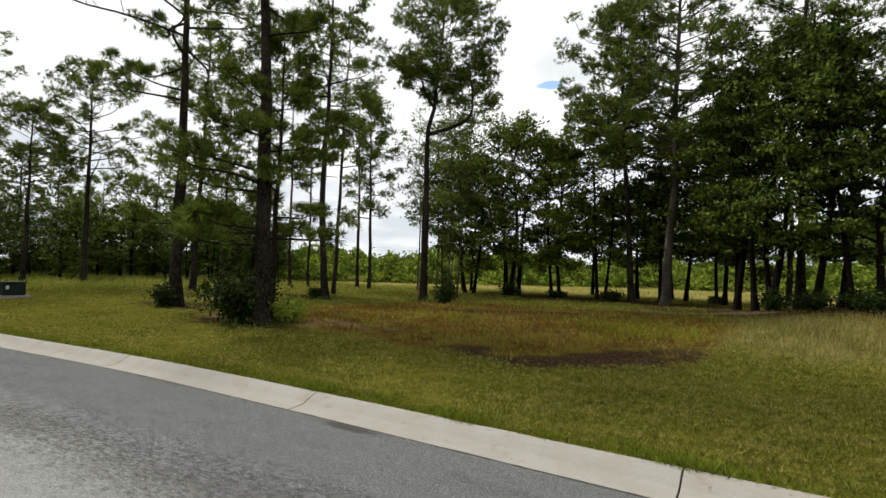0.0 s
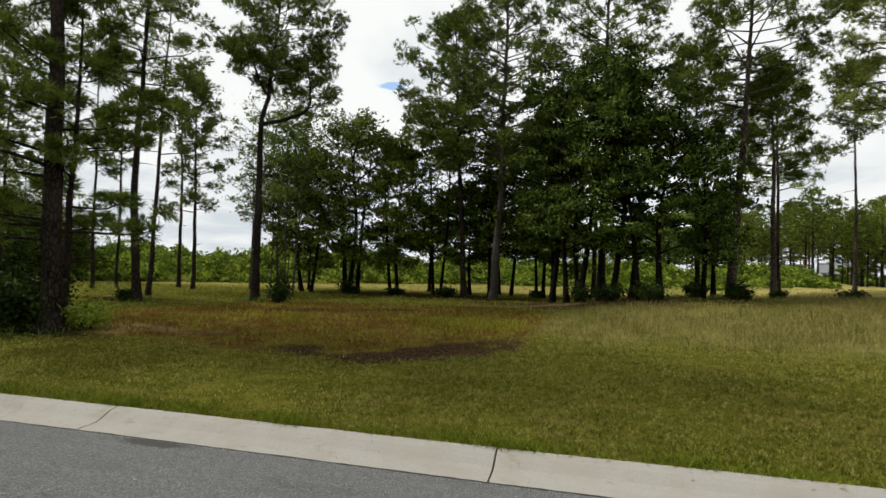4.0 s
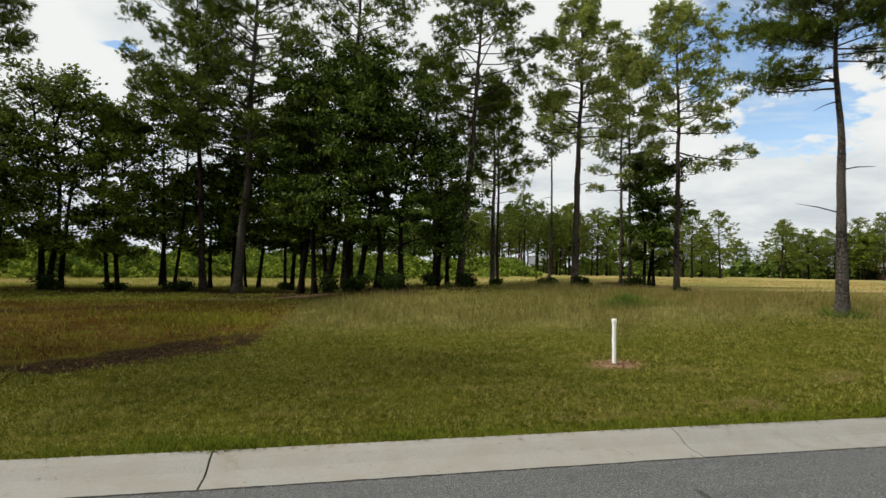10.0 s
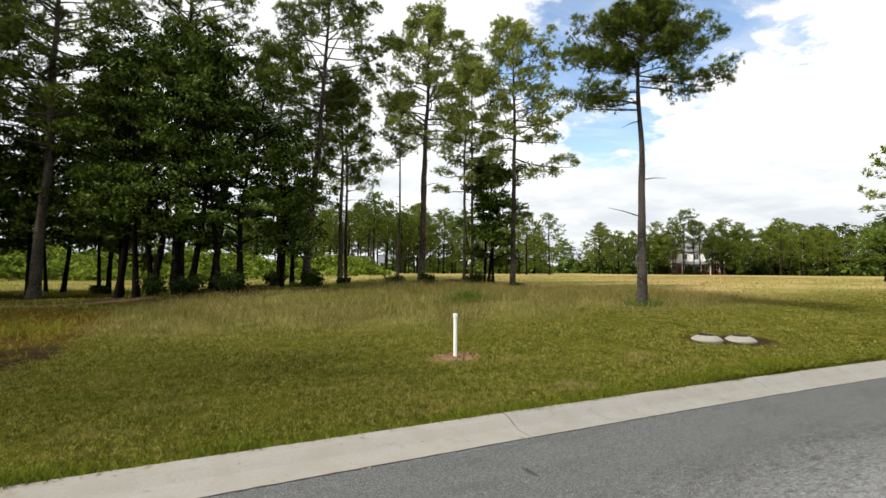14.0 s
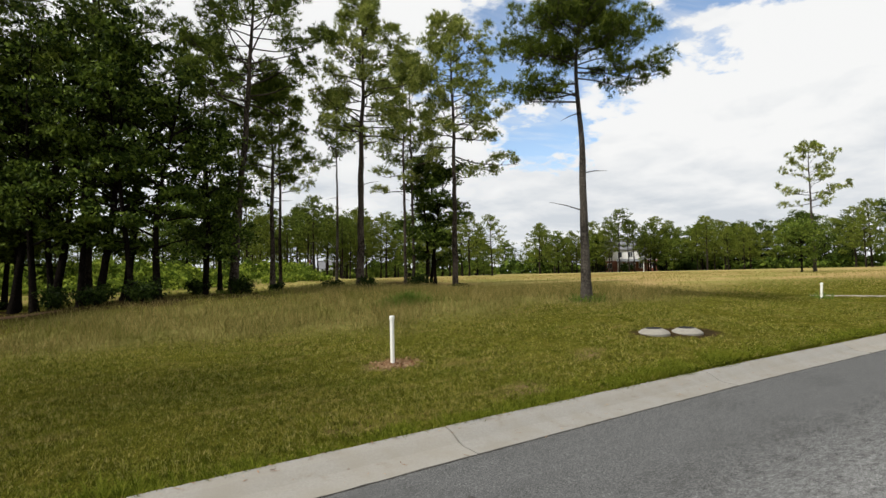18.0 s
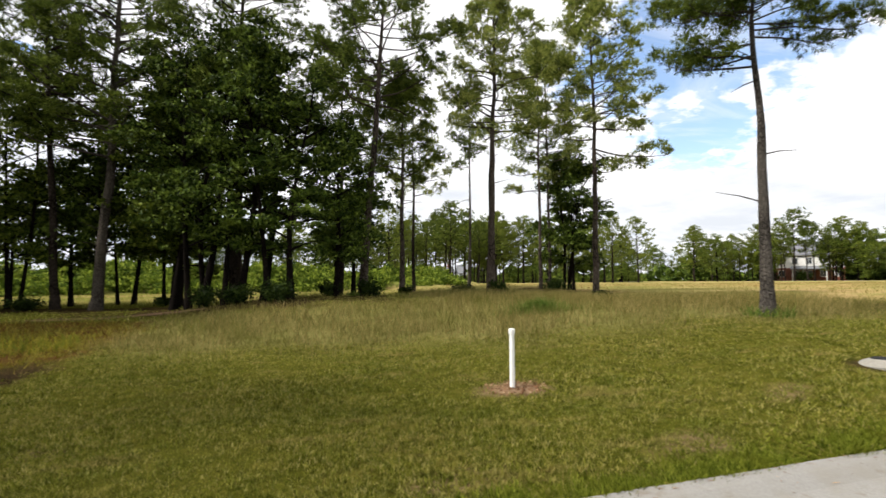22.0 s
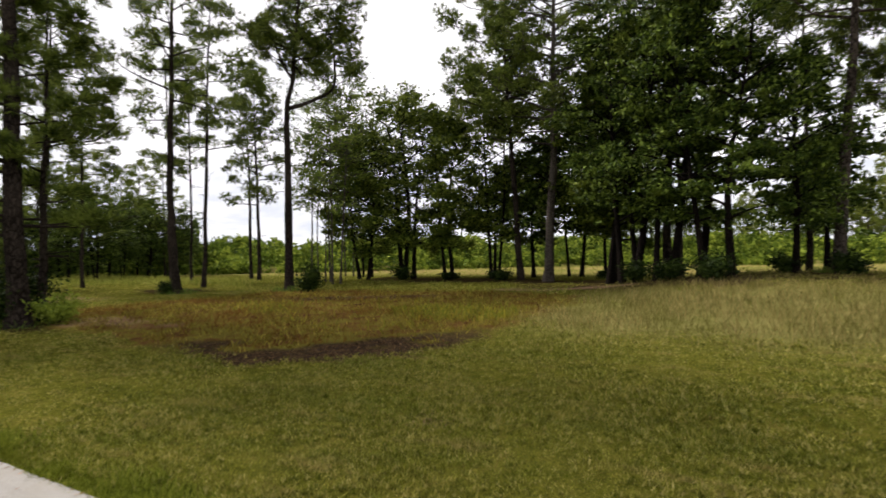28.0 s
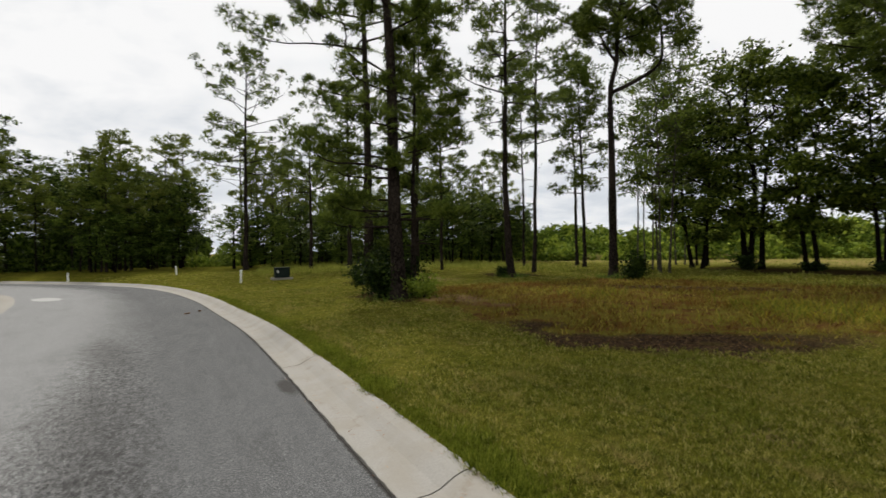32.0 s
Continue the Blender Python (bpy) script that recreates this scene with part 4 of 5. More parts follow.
# the lone pine by the field
pine(10.2, 13.12, 8.0, 0.135, 6.5, 1.6, (0.12, 0.0), 36, 32, 1.15, curve=((3.0, 0.0, 0.0), (4.2, 0.015, -0.01), (6.2, -0.06, 0.04)), shape=0.75, needle=(0.13, 0.013), shoots=36, count=15, puff=0.36, clumps=2.5, wander=0.12, bark=M_BARK_GREY, bare=0.12,
     extra=((5.35, 146, 1.9, 0.10), (5.6, 128, 1.6, 0.02), (5.5, 168, 1.4, 0.10), (5.85, 150, 1.3, 0.12), (6.15, -30, 2.4, -0.16), (6.3, -46, 2.2, -0.28), (6.0, -14, 1.9, -0.18), (6.35, -60, 1.7, 0.05), (6.3, 172, 1.7, 0.25), (6.55, 140, 1.9, 0.3), (6.7, -35, 2.1, 0.2), (6.7, 120, 1.9, 0.3)), label=LONE, dead=4)
pine(-31.8, 6.8, 11.6, 0.15, 5.4, 3.0, (-0.1, -0.1), 37, 30, 0.85, label=TWIN)
pine(-32.15, 4.32, 8.8, 0.12, 4.8, 2.3, (0.0, 0.0), 38, 24, 0.8, label=TWIN)
pine(-34.6, 0.1, 14.6, 0.16, 6.4, 3.4, (0.0, 0.1), 39, 30, 0.8, label="tall open pine with layered limbs at the road bend")

# ---- hardwoods of the lot ----
hardwood(-15.8, 22.6, 8.8, 0.17, 1.2, 2.5, 41, 3, leaf=0.085, count=17000, mat=M_MIX, gaps=0.2, ragged=0.4)
hardwood(-19.7, 23.4, 7.0, 0.10, 2.2, 1.8, 42, 2, count=15600, mat=M_BUSH_SHADE)
hardwood(-13.4, 23.1, 7.8, 0.13, 1.4, 2.0, 43, 2, leaf=0.085, count=13000, mat=M_MIX, gaps=0.2, ragged=0.4)
hardwood(-11.6, 24.2, 10.0, 0.13, 1.6, 2.0, 44, 2, leaf=0.085, count=15000, mat=M_MIX, gaps=0.2, ragged=0.4)
hardwood(-8.9, 27.0, 8.2, 0.13, 1.8, 2.1, 45, 2, leaf=0.085, count=13000, mat=M_MIX, gaps=0.15, ragged=0.4)
hardwood(-6.6, 25.6, 8.4, 0.14, 1.8, 1.7, 46, 2, leaf=0.085, count=14000, mat=M_MIX, gaps=0.15, ragged=0.4)
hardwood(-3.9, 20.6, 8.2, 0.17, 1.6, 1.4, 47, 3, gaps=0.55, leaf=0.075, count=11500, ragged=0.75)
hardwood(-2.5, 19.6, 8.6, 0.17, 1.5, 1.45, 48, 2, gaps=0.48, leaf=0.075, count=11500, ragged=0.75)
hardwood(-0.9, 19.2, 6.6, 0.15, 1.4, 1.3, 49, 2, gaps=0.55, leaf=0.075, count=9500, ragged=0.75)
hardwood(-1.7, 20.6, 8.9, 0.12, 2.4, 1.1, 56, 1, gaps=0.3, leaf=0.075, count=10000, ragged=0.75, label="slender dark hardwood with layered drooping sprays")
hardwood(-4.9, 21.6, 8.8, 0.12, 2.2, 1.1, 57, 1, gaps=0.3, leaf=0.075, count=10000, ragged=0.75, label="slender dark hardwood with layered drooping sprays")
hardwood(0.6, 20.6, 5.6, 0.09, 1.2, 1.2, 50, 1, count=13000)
hardwood(11.4, 28.6, 6.6, 0.12, 1.0, 1.45, 51, 3, leaf=0.09, count=15000, ragged=0.5)
hardwood(-20.6, 20.4, 9.0, 0.06, 3.2, 1.5, 58, 2, leaf=0.07, count=4200, mat=M_LEAF_LIGHT, gaps=0.3, bark=M_BARK_PALE, label="slim airy hardwood with sparse pale leaves")
hardwood(-21.6, 23.5, 9.6, 0.07, 3.0, 1.7, 59, 2, leaf=0.07, count=4200, mat=M_LEAF_LIGHT, gaps=0.3, bark=M_BARK_PALE, label="slim airy hardwood with sparse pale leaves")
hardwood(-16.4, 18.6, 9.8, 0.07, 3.4, 1.9, 52, 2, leaf=0.065, count=4200, mat=M_LEAF_LIGHT, gaps=0.35, bark=M_BARK_PALE, label="slim airy hardwood with sparse pale leaves")
hardwood(-18.3, 19.6, 9.2, 0.06, 2.8, 1.6, 53, 2, leaf=0.065, count=4200, mat=M_LEAF_LIGHT, gaps=0.35, bark=M_BARK_PALE, label="slim airy hardwood with sparse pale leaves")

hardwood(-17.9, 21.6, 7.4, 0.12, 1.3, 2.0, 54, 2, leaf=0.085, count=12000, mat=M_MIX, gaps=0.2, ragged=0.4)
hardwood(-5.3, 23.2, 7.6, 0.12, 1.5, 1.9, 55, 1, leaf=0.085, count=12000, mat=M_MIX, gaps=0.2, ragged=0.4)
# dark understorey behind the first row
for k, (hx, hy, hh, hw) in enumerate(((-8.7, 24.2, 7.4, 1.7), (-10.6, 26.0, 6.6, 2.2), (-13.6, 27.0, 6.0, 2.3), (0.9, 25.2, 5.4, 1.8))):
    hardwood(hx, hy, hh * 0.78, 0.10, 2.0, hw * 0.85, 140 + k, 1, M_LEAF_SHADE, 0.10, 5200, gaps=0.3, ragged=0.5, label="young hardwood of the shady understorey")
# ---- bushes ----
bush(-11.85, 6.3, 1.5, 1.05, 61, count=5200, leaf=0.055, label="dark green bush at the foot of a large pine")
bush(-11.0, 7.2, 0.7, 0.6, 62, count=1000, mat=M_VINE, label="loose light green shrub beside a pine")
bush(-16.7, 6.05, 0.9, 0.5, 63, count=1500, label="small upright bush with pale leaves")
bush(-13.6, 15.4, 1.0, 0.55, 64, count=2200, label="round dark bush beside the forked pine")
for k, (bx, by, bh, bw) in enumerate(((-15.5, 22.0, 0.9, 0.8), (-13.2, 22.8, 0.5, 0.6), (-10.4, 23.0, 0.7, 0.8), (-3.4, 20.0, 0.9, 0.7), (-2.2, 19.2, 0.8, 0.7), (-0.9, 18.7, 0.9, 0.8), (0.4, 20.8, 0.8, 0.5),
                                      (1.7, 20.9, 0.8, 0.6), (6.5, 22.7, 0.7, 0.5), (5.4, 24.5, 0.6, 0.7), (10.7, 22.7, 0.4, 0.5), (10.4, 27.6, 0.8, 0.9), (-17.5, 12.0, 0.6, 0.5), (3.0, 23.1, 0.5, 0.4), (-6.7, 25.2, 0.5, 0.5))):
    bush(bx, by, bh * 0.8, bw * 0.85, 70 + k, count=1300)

# ---- woods and tree lines round the lot ----
FARG = "trees of the distant wood"
far_rng = random.Random(9)


def scatter(proto, spots, sizes):
    """Copies of a tree at the given places; the tree itself takes the first."""
    places = []
    for (x, y), s in zip(spots, sizes):
        places.append(Matrix.Translation((x, y, ground(x, y))) @ Matrix.Rotation(far_rng.uniform(0, 6.28), 4, "Z") @ Matrix.Diagonal((s * far_rng.uniform(0.9, 1.2), s * far_rng.uniform(0.9, 1.2), s, 1)))
    for m in places[1:]:
        copy_thing(proto, m)
    proto.matrix_world = places[0]


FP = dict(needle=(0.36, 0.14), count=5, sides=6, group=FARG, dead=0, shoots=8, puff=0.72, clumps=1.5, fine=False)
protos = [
    pine(200, 200, 12, 0.19, 4.0, 3.0, (0.2, 0), 101, 26, 1.0, label="distant full-crowned pine at the field edge", mat=M_NEEDLE_FAR_LIT, **FP),
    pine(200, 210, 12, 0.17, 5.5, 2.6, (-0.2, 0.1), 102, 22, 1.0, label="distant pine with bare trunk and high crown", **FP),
    pine(200, 220, 12, 0.20, 2.6, 3.2, (0.1, 0.2), 103, 30, 1.0, label="distant broad pine with low green crown", mat=M_NEEDLE_FAR_LIT, **FP),
    hardwood(200, 230, 10, 0.2, 0.9, 3.0, 104, 1, M_LEAF_LIGHT, 0.17, 3200, "distant round leafy tree at the field edge", group=FARG),
    hardwood(200, 240, 10, 0.2, 0.7, 3.2, 105, 1, M_LEAF_SHADE, 0.17, 3400, "distant dark leafy tree of a dense wood", group=FARG),
]

MP = dict(needle=(0.26, 0.045), count=10, sides=7, group=FARG, dead=3, shoots=14, puff=0.48, clumps=1.3, fine=False, mat=M_NEEDLE_FAR_LIT)
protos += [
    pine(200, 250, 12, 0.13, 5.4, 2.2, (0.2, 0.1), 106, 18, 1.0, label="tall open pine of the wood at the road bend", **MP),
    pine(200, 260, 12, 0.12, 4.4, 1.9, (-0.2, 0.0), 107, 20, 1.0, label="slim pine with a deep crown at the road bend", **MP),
    hardwood(200, 270, 10, 0.16, 1.5, 2.7, 108, 2, M_LEAF_SHADE, 0.12, 9000, "dark leafy tree at the edge of the wood", group=FARG, gaps=0.2, ragged=0.5),
]


def polar(az, far):
    return (1.2 + far * math.sin(radians(az)), 0.8 + far * math.cos(radians(az)))


spots = {k: [] for k in range(8)}
sizes = {k: [] for k in range(8)}


def stand(az0, az1, far, depth, n, height, kinds):
    for k in range(n):
        az = az0 + (az1 - az0) * (k + far_rng.uniform(0, 0.95)) / n
        d = far + far_rng.uniform(0, depth)
        kind = far_rng.choice(kinds)
        spots[kind].append(polar(az, d))
        base = 10 if kind in (3, 4, 7) else 12
        sizes[kind].append(height * far_rng.uniform(0.66, 1.16) / base)


# trees behind the bank
stand(-24, -3, 68, 22, 20, 7.5, (1, 0, 3, 4))
# open pine wood behind the field
stand(-6, 13, 95, 45, 38, 13, (1, 1, 2, 0))
stand(1, 12, 84, 10, 12, 11, (1, 1, 2))
stand(11, 27, 92, 35, 24, 11.5, (0, 2, 2, 3))
stand(26, 32, 180, 30, 9, 10, (0, 3, 4))
stand(31.5, 39, 128, 30, 24, 11.0, (0, 2, 2, 0, 3))
stand(43, 52, 128, 30, 30, 11.0, (0, 2, 2, 0, 3))
stand(38.8, 43.4, 126, 10, 6, 12.0, (1,))
stand(50, 60, 150, 30, 22, 12, (4, 4, 2))
stand(59, 78, 120, 40, 26, 12, (2, 4, 0))
# wood at the bend of the road: tall pines over dense hardwoods, one clear gap, then open pines
stand(-130, -106, 42, 6, 18, 9.0, (5, 6, 7, 5))
stand(-106.5, -97.0, 41, 6, 12, 9.4, (5, 6, 6))
stand(-106, -97.6, 40, 4, 8, 5.6, (7,))
stand(-130, -97.6, 50, 12, 26, 8.2, (4, 1, 7))
stand(-92.8, -86, 41, 9, 9, 9.6, (5, 5, 6))
stand(-86, -64, 42, 12, 13, 8.6, (5, 6, 1))
stand(-93, -62, 38, 8, 36, 4.4, (7, 4, 7, 3))
stand(-92, -66, 56, 20, 18, 7.0, (4, 1, 2))
stand(-125, -170, 45, 30, 12, 11, (1, 4, 2))
stand(80, 180, 60, 40, 12, 11, (1, 4, 2, 0))
for k in range(8):
    scatter(protos[k], spots[k], sizes[k])

# overgrown bank behind the trees
rng = np.random.default_rng(77)
bank_line = BANK
bn = normals(bank_line)
# shrubs and vine-covered humps, each a clump of leaves
SHRUBS, EACH = 1500, 62
k = rng.integers(0, len(bank_line), SHRUBS)
across_b = rng.uniform(-6.6, 2.5, SHRUBS)
sx, sy = bank_line[k, 0] + bn[k, 0] * across_b + rng.normal(size=SHRUBS) * 0.3, bank_line[k, 1] + bn[k, 1] * across_b + rng.normal(size=SHRUBS) * 0.3
wide, high = np.repeat(rng.uniform(0.5, 1.3, SHRUBS), EACH), np.repeat(rng.uniform(0.35, 1.0, SHRUBS) ** 1.3 * 1.4, EACH)
d = unit(rng.normal(size=(SHRUBS * EACH, 3)))
d[:, 2] = np.abs(d[:, 2])
q = rng.uniform(0.6, 1.0, SHRUBS * EACH)
px, py = np.repeat(sx, EACH) + d[:, 0] * wide * q, np.repeat(sy, EACH) + d[:, 1] * wide * q
pz = ground(px, py) + d[:, 2] * high * q + 0.05
bank = part_np("overgrown_bank", *leaves(np.stack([px, py, pz], 1), 0.20, rng, 0.6), M_VINE)
tagged(bank, "long low bank smothered in bright green vines behind the trees", "bank", kind="stuff")


# dark understorey that closes the woods
def thicket(name, az0, az1, far, depth, height, n, leaf, mat, label):
    az = np.radians(rng.uniform(az0, az1, n))
    d = far + rng.uniform(0, depth, n)
    x, y = 1.2 + d * np.sin(az), 0.8 + d * np.cos(az)
    top = height * (0.62 + 0.38 * np.sin(az * 60 + np.sin(az * 23) * 2) * np.sin(az * 37))
    z = ground(x, y) + top * rng.uniform(0, 1, n) ** 1.3
    return tagged(part_np(name, *leaves(np.stack([x, y, z], 1), leaf, rng, 0.3), mat), label, "woods", kind="stuff")


thicket("distant_woods", -12, 80, 168, 12, 7.5, 9000, 1.1, M_LEAF_SHADE, "far dark green woods that close the field")
thicket("distant_woods", -12, 27, 118, 14, 3.2, 5000, 0.6, M_LEAF_LIGHT, "low light green scrub under distant pines")
thicket("distant_woods", 31, 39, 146, 8, 4.0, 1200, 0.7, M_LEAF_SHADE, "dark scrub under the trees beyond the field")
thicket("distant_woods", 43.2, 60, 146, 8, 4.0, 3600, 0.7, M_LEAF_SHADE, "dark scrub under the trees beyond the field")
thicket("distant_woods", -92.5, -62, 47, 6, 3.2, 8000, 0.3, M_LEAF_SHADE, "dark woods behind the overgrown bank")
thicket("distant_woods", -26, 4, 72, 10, 4.2, 4200, 0.36, M_LEAF_SHADE, "dark woods behind the overgrown bank")
thicket("distant_woods", -130, -97.5, 46, 4, 3.0, 5200, 0.22, M_LEAF_SHADE, "dark understorey of the wood at the road bend")
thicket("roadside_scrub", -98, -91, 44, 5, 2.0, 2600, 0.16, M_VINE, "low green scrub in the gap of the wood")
thicket("distant_woods", -128, -96.5, 52, 8, 4.5, 7000, 0.45, M_LEAF_SHADE, "dark understorey of the wood at the road bend")
# ---- small fixtures ----
def ring(bm, profile, sides=28, close_top=True, wob=0.0, rng=None):
    """A turned solid from (radius, height) points."""
    loops = []
    for r, z in profile:
        loop = []
        for k in range(sides):
            a = 2 * math.pi * k / sides
            rr = r * (1 + (wob * rng.uniform(-1, 1) if wob else 0))
            loop.append(bm.verts.new((rr * math.cos(a), rr * math.sin(a), z)))
        loops.append(loop)
    for lo, hi in zip(loops, loops[1:]):
        for k in range(sides):
            bm.faces.new((lo[k], lo[(k + 1) % sides], hi[(k + 1) % sides], hi[k]))
    if close_top:
        bm.faces.new(loops[-1])
    return bm


pvc = Mat("white_pvc", 0.38, 0.45)
pn = pvc.noise(5, 6, 0.7, stretch=(1, 1, 0.6))
c = pvc.mix(pvc.band(pn, 0.5, 0.8, 0.0, 0.45), (0.80, 0.80, 0.78), (0.52, 0.48, 0.42))
c = pvc.mix(pvc.band(pvc.noise(26, 4, 0.7), 0.68, 0.72, 0.0, 0.8), c, (0.10, 0.09, 0.08))
pvc.color(c)
conc = Mat("cast_concrete", 0.95, 0.1)
cn = conc.noise(45, 6, 0.7)
c = conc.ramp(cn, (0.3, (0.19, 0.18, 0.156)), (0.7, (0.31, 0.296, 0.26)))
c = conc.mix(conc.band(conc.noise(6, 4), 0.5, 0.75, 0.0, 0.6), c, (0.20, 0.186, 0.158))
conc.color(c).bump(cn, 0.4, 0.01)
dark = Mat("dark_hole", 0.9, 0.1).color((0.02, 0.02, 0.02)).m


def standpipe(x, y, height, radius, tilt=(0, 0), label="white plastic standpipe with a cap in the lawn"):
    t = thing("standpipe", x, y, ground(x, y), label, "pipe", "white standpipes")
    t.matrix_world = pose(x, y, ground(x, y), tilt[0], tilt[1], 0)
    bm = ring(bmesh.new(), [(radius, -0.1), (radius, height - 0.05)], 24)
    part("pipe", bm, pvc.m, t, smooth=False)
    bm = ring(bmesh.new(), [(radius + 0.001, height - 0.06), (radius + 0.008, height - 0.058), (radius + 0.008, height - 0.012), (radius + 0.003, height), (0.004, height + 0.004)], 24)
    part("cap", bm, pvc.m, t, "domed white plastic cap")
    return t


standpipe(3.76, 9.15, 0.70, 0.031, (-1.0, 0.3))
standpipe(19.5, 13.15, 0.52, 0.034, (0, 6), "white plastic standpipe leaning by a sandy strip")


def riser_lid(x, y, label):
    z = ground(x, y)
    t = thing("riser_lid", x, y, z - 0.02, label, "manhole cover", "pair of concrete riser lids")
    rng = random.Random(int(x * 10))
    bm = ring(bmesh.new(), [(0.284, -0.05), (0.290, 0.012), (0.280, 0.024), (0.232, 0.060), (0.160, 0.094), (0.150, 0.099), (0.143, 0.095), (0.139, 0.06)], 32, False, 0.008, rng)
    part("concrete_ring", bm, conc.m, t)
    # raised black disc that stands in for the darkness of the hole
    bm = ring(bmesh.new(), [(0.137, 0.05), (0.137, 0.100), (0.124, 0.112), (0.05, 0.117)], 24)
    part("opening_disc", bm, dark, t, "black disc standing for the shaded opening")
    return t


riser_lid(8.78, 9.24, "round pale concrete riser lid, domed, beside another")
riser_lid(9.47, 9.14, "round pale concrete riser lid, domed, beside another")


def box_bm(bm, x0, x1, y0, y1, z0, z1, bevel=0.0):
    """Adds a box, with its edges bevelled where asked."""
    vs = [bm.verts.new((x, y, z)) for x in (x0, x1) for y in (y0, y1) for z in (z0, z1)]
    fs = [bm.faces.new([vs[k] for k in f]) for f in ((0, 1, 3, 2), (4, 6, 7, 5), (0, 4, 5, 1), (2, 3, 7, 6), (0, 2, 6, 4), (1, 5, 7, 3))]
    if bevel:
        edges = list({e for f in fs for e in f.edges})
        bmesh.ops.bevel(bm, geom=edges, offset=bevel, segments=2, affect="EDGES")
    return bm


# green utility cabinet on its pad
um = Mat("dark_green_enamel", 0.75, 0.1)
un = um.noise(3, 5, 0.6)
um.color(um.ramp(un, (0.3, (0.008, 0.014, 0.012)), (0.8, (0.02, 0.03, 0.026))))
white_paint = Mat("white_paint", 0.6, 0.3)
white_paint.color(white_paint.ramp(white_paint.noise(8, 4), (0.3, (0.62, 0.62, 0.60)), (0.7, (0.8, 0.8, 0.79))))
ux, uy = -22.85, 3.0
cab = thing("utility_cabinet", ux, uy, ground(ux, uy) - 0.02, "dark green metal utility cabinet on a concrete pad", "utility box")
cab.matrix_world = pose(ux, uy, ground(ux, uy) - 0.02, 0, 0, 12) @ Matrix.Diagonal((0.88, 0.88, 0.94, 1))
part("pad", box_bm(bmesh.new(), -0.42, 0.42, -0.52, 0.52, -0.1, 0.12, 0.02), conc.m, cab, "grey concrete pad")
part("body", box_bm(bmesh.new(), -0.30, 0.30, -0.37, 0.37, 0.122, 0.56, 0.015), um.m, cab)
part("lid", box_bm(bmesh.new(), -0.33, 0.33, -0.40, 0.40, 0.562, 0.62, 0.02), um.m, cab, "overhanging green metal lid")
part("door", box_bm(bmesh.new(), 0.304, 0.322, -0.33, 0.33, 0.16, 0.54, 0.008), um.m, cab)
part("hinge", box_bm(bmesh.new(), 0.324, 0.338, 0.25, 0.30, 0.22, 0.29, 0.003), um.m, cab)
part("hinge", box_bm(bmesh.new(), 0.324, 0.338, 0.25, 0.30, 0.42, 0.49, 0.003), um.m, cab)
part("label_plate", box_bm(bmesh.new(), 0.324, 0.328, -0.30, -0.20, 0.36, 0.49, 0.001), white_paint.m, cab, "white label plate")


def marker_post(x, y, height, tilt):
    t = thing("marker_post", x, y, ground(x, y), "short white plastic marker post on the verge", "post", "white marker posts")
    t.matrix_world = pose(x, y, ground(x, y), tilt, tilt * 0.6, 20)
    part("post", ring(bmesh.new(), [(0.045, -0.1), (0.045, height - 0.02), (0.04, height)], 16), pvc.m, t)
    part("cap", ring(bmesh.new(), [(0.047, height - 0.05), (0.05, height - 0.045), (0.05, height + 0.002), (0.03, height + 0.008)], 16), pvc.m, t)
    return t


marker_post(-22.5, 1.25, 0.58, -2)
marker_post(-32.2, -3.6, 0.52, 4)
marker_post(-31.8, -9.2, 0.5, 2)

# ---- houses beyond the field ----
brick = Mat("red_brick", 0.9, 0.15)
brick.color(brick.ramp(brick.noise(5, 5, 0.7), (0.3, (0.13, 0.05, 0.035)), (0.7, (0.26, 0.11, 0.075))))
siding = Mat("pale_siding", 0.7, 0.2)
siding.color(siding.ramp(siding.noise(2, 4), (0.3, (0.62, 0.62, 0.60)), (0.7, (0.80, 0.80, 0.78))))
shingle = Mat("grey_shingle", 0.9, 0.1)
shingle.color(shingle.ramp(shingle.noise(4, 5, 0.7), (0.3, (0.11, 0.115, 0.125)), (0.7, (0.21, 0.215, 0.225))))
glass = Mat("window_glass", 0.08, 0.6).color((0.03, 0.035, 0.04)).m


def gable_bm(w, d, z0, z1, over=0.4):
    """A gabled roof slab whose ridge runs along x."""
    bm = bmesh.new()
    pts = [(-d / 2 - over, z0), (0, z1), (d / 2 + over, z0), (d / 2 + over, z0 - 0.2), (0, z1 - 0.25), (-d / 2 - over, z0 - 0.2)]
    a = [bm.verts.new((-w / 2 - over, y, z)) for y, z in pts]
    b = [bm.verts.new((w / 2 + over, y, z)) for y, z in pts]
    for k in range(6):
        bm.faces.new((a[k], b[k], b[(k + 1) % 6], a[(k + 1) % 6]))
    bm.faces.new(a)
    bm.faces.new(b[::-1])
    return bm


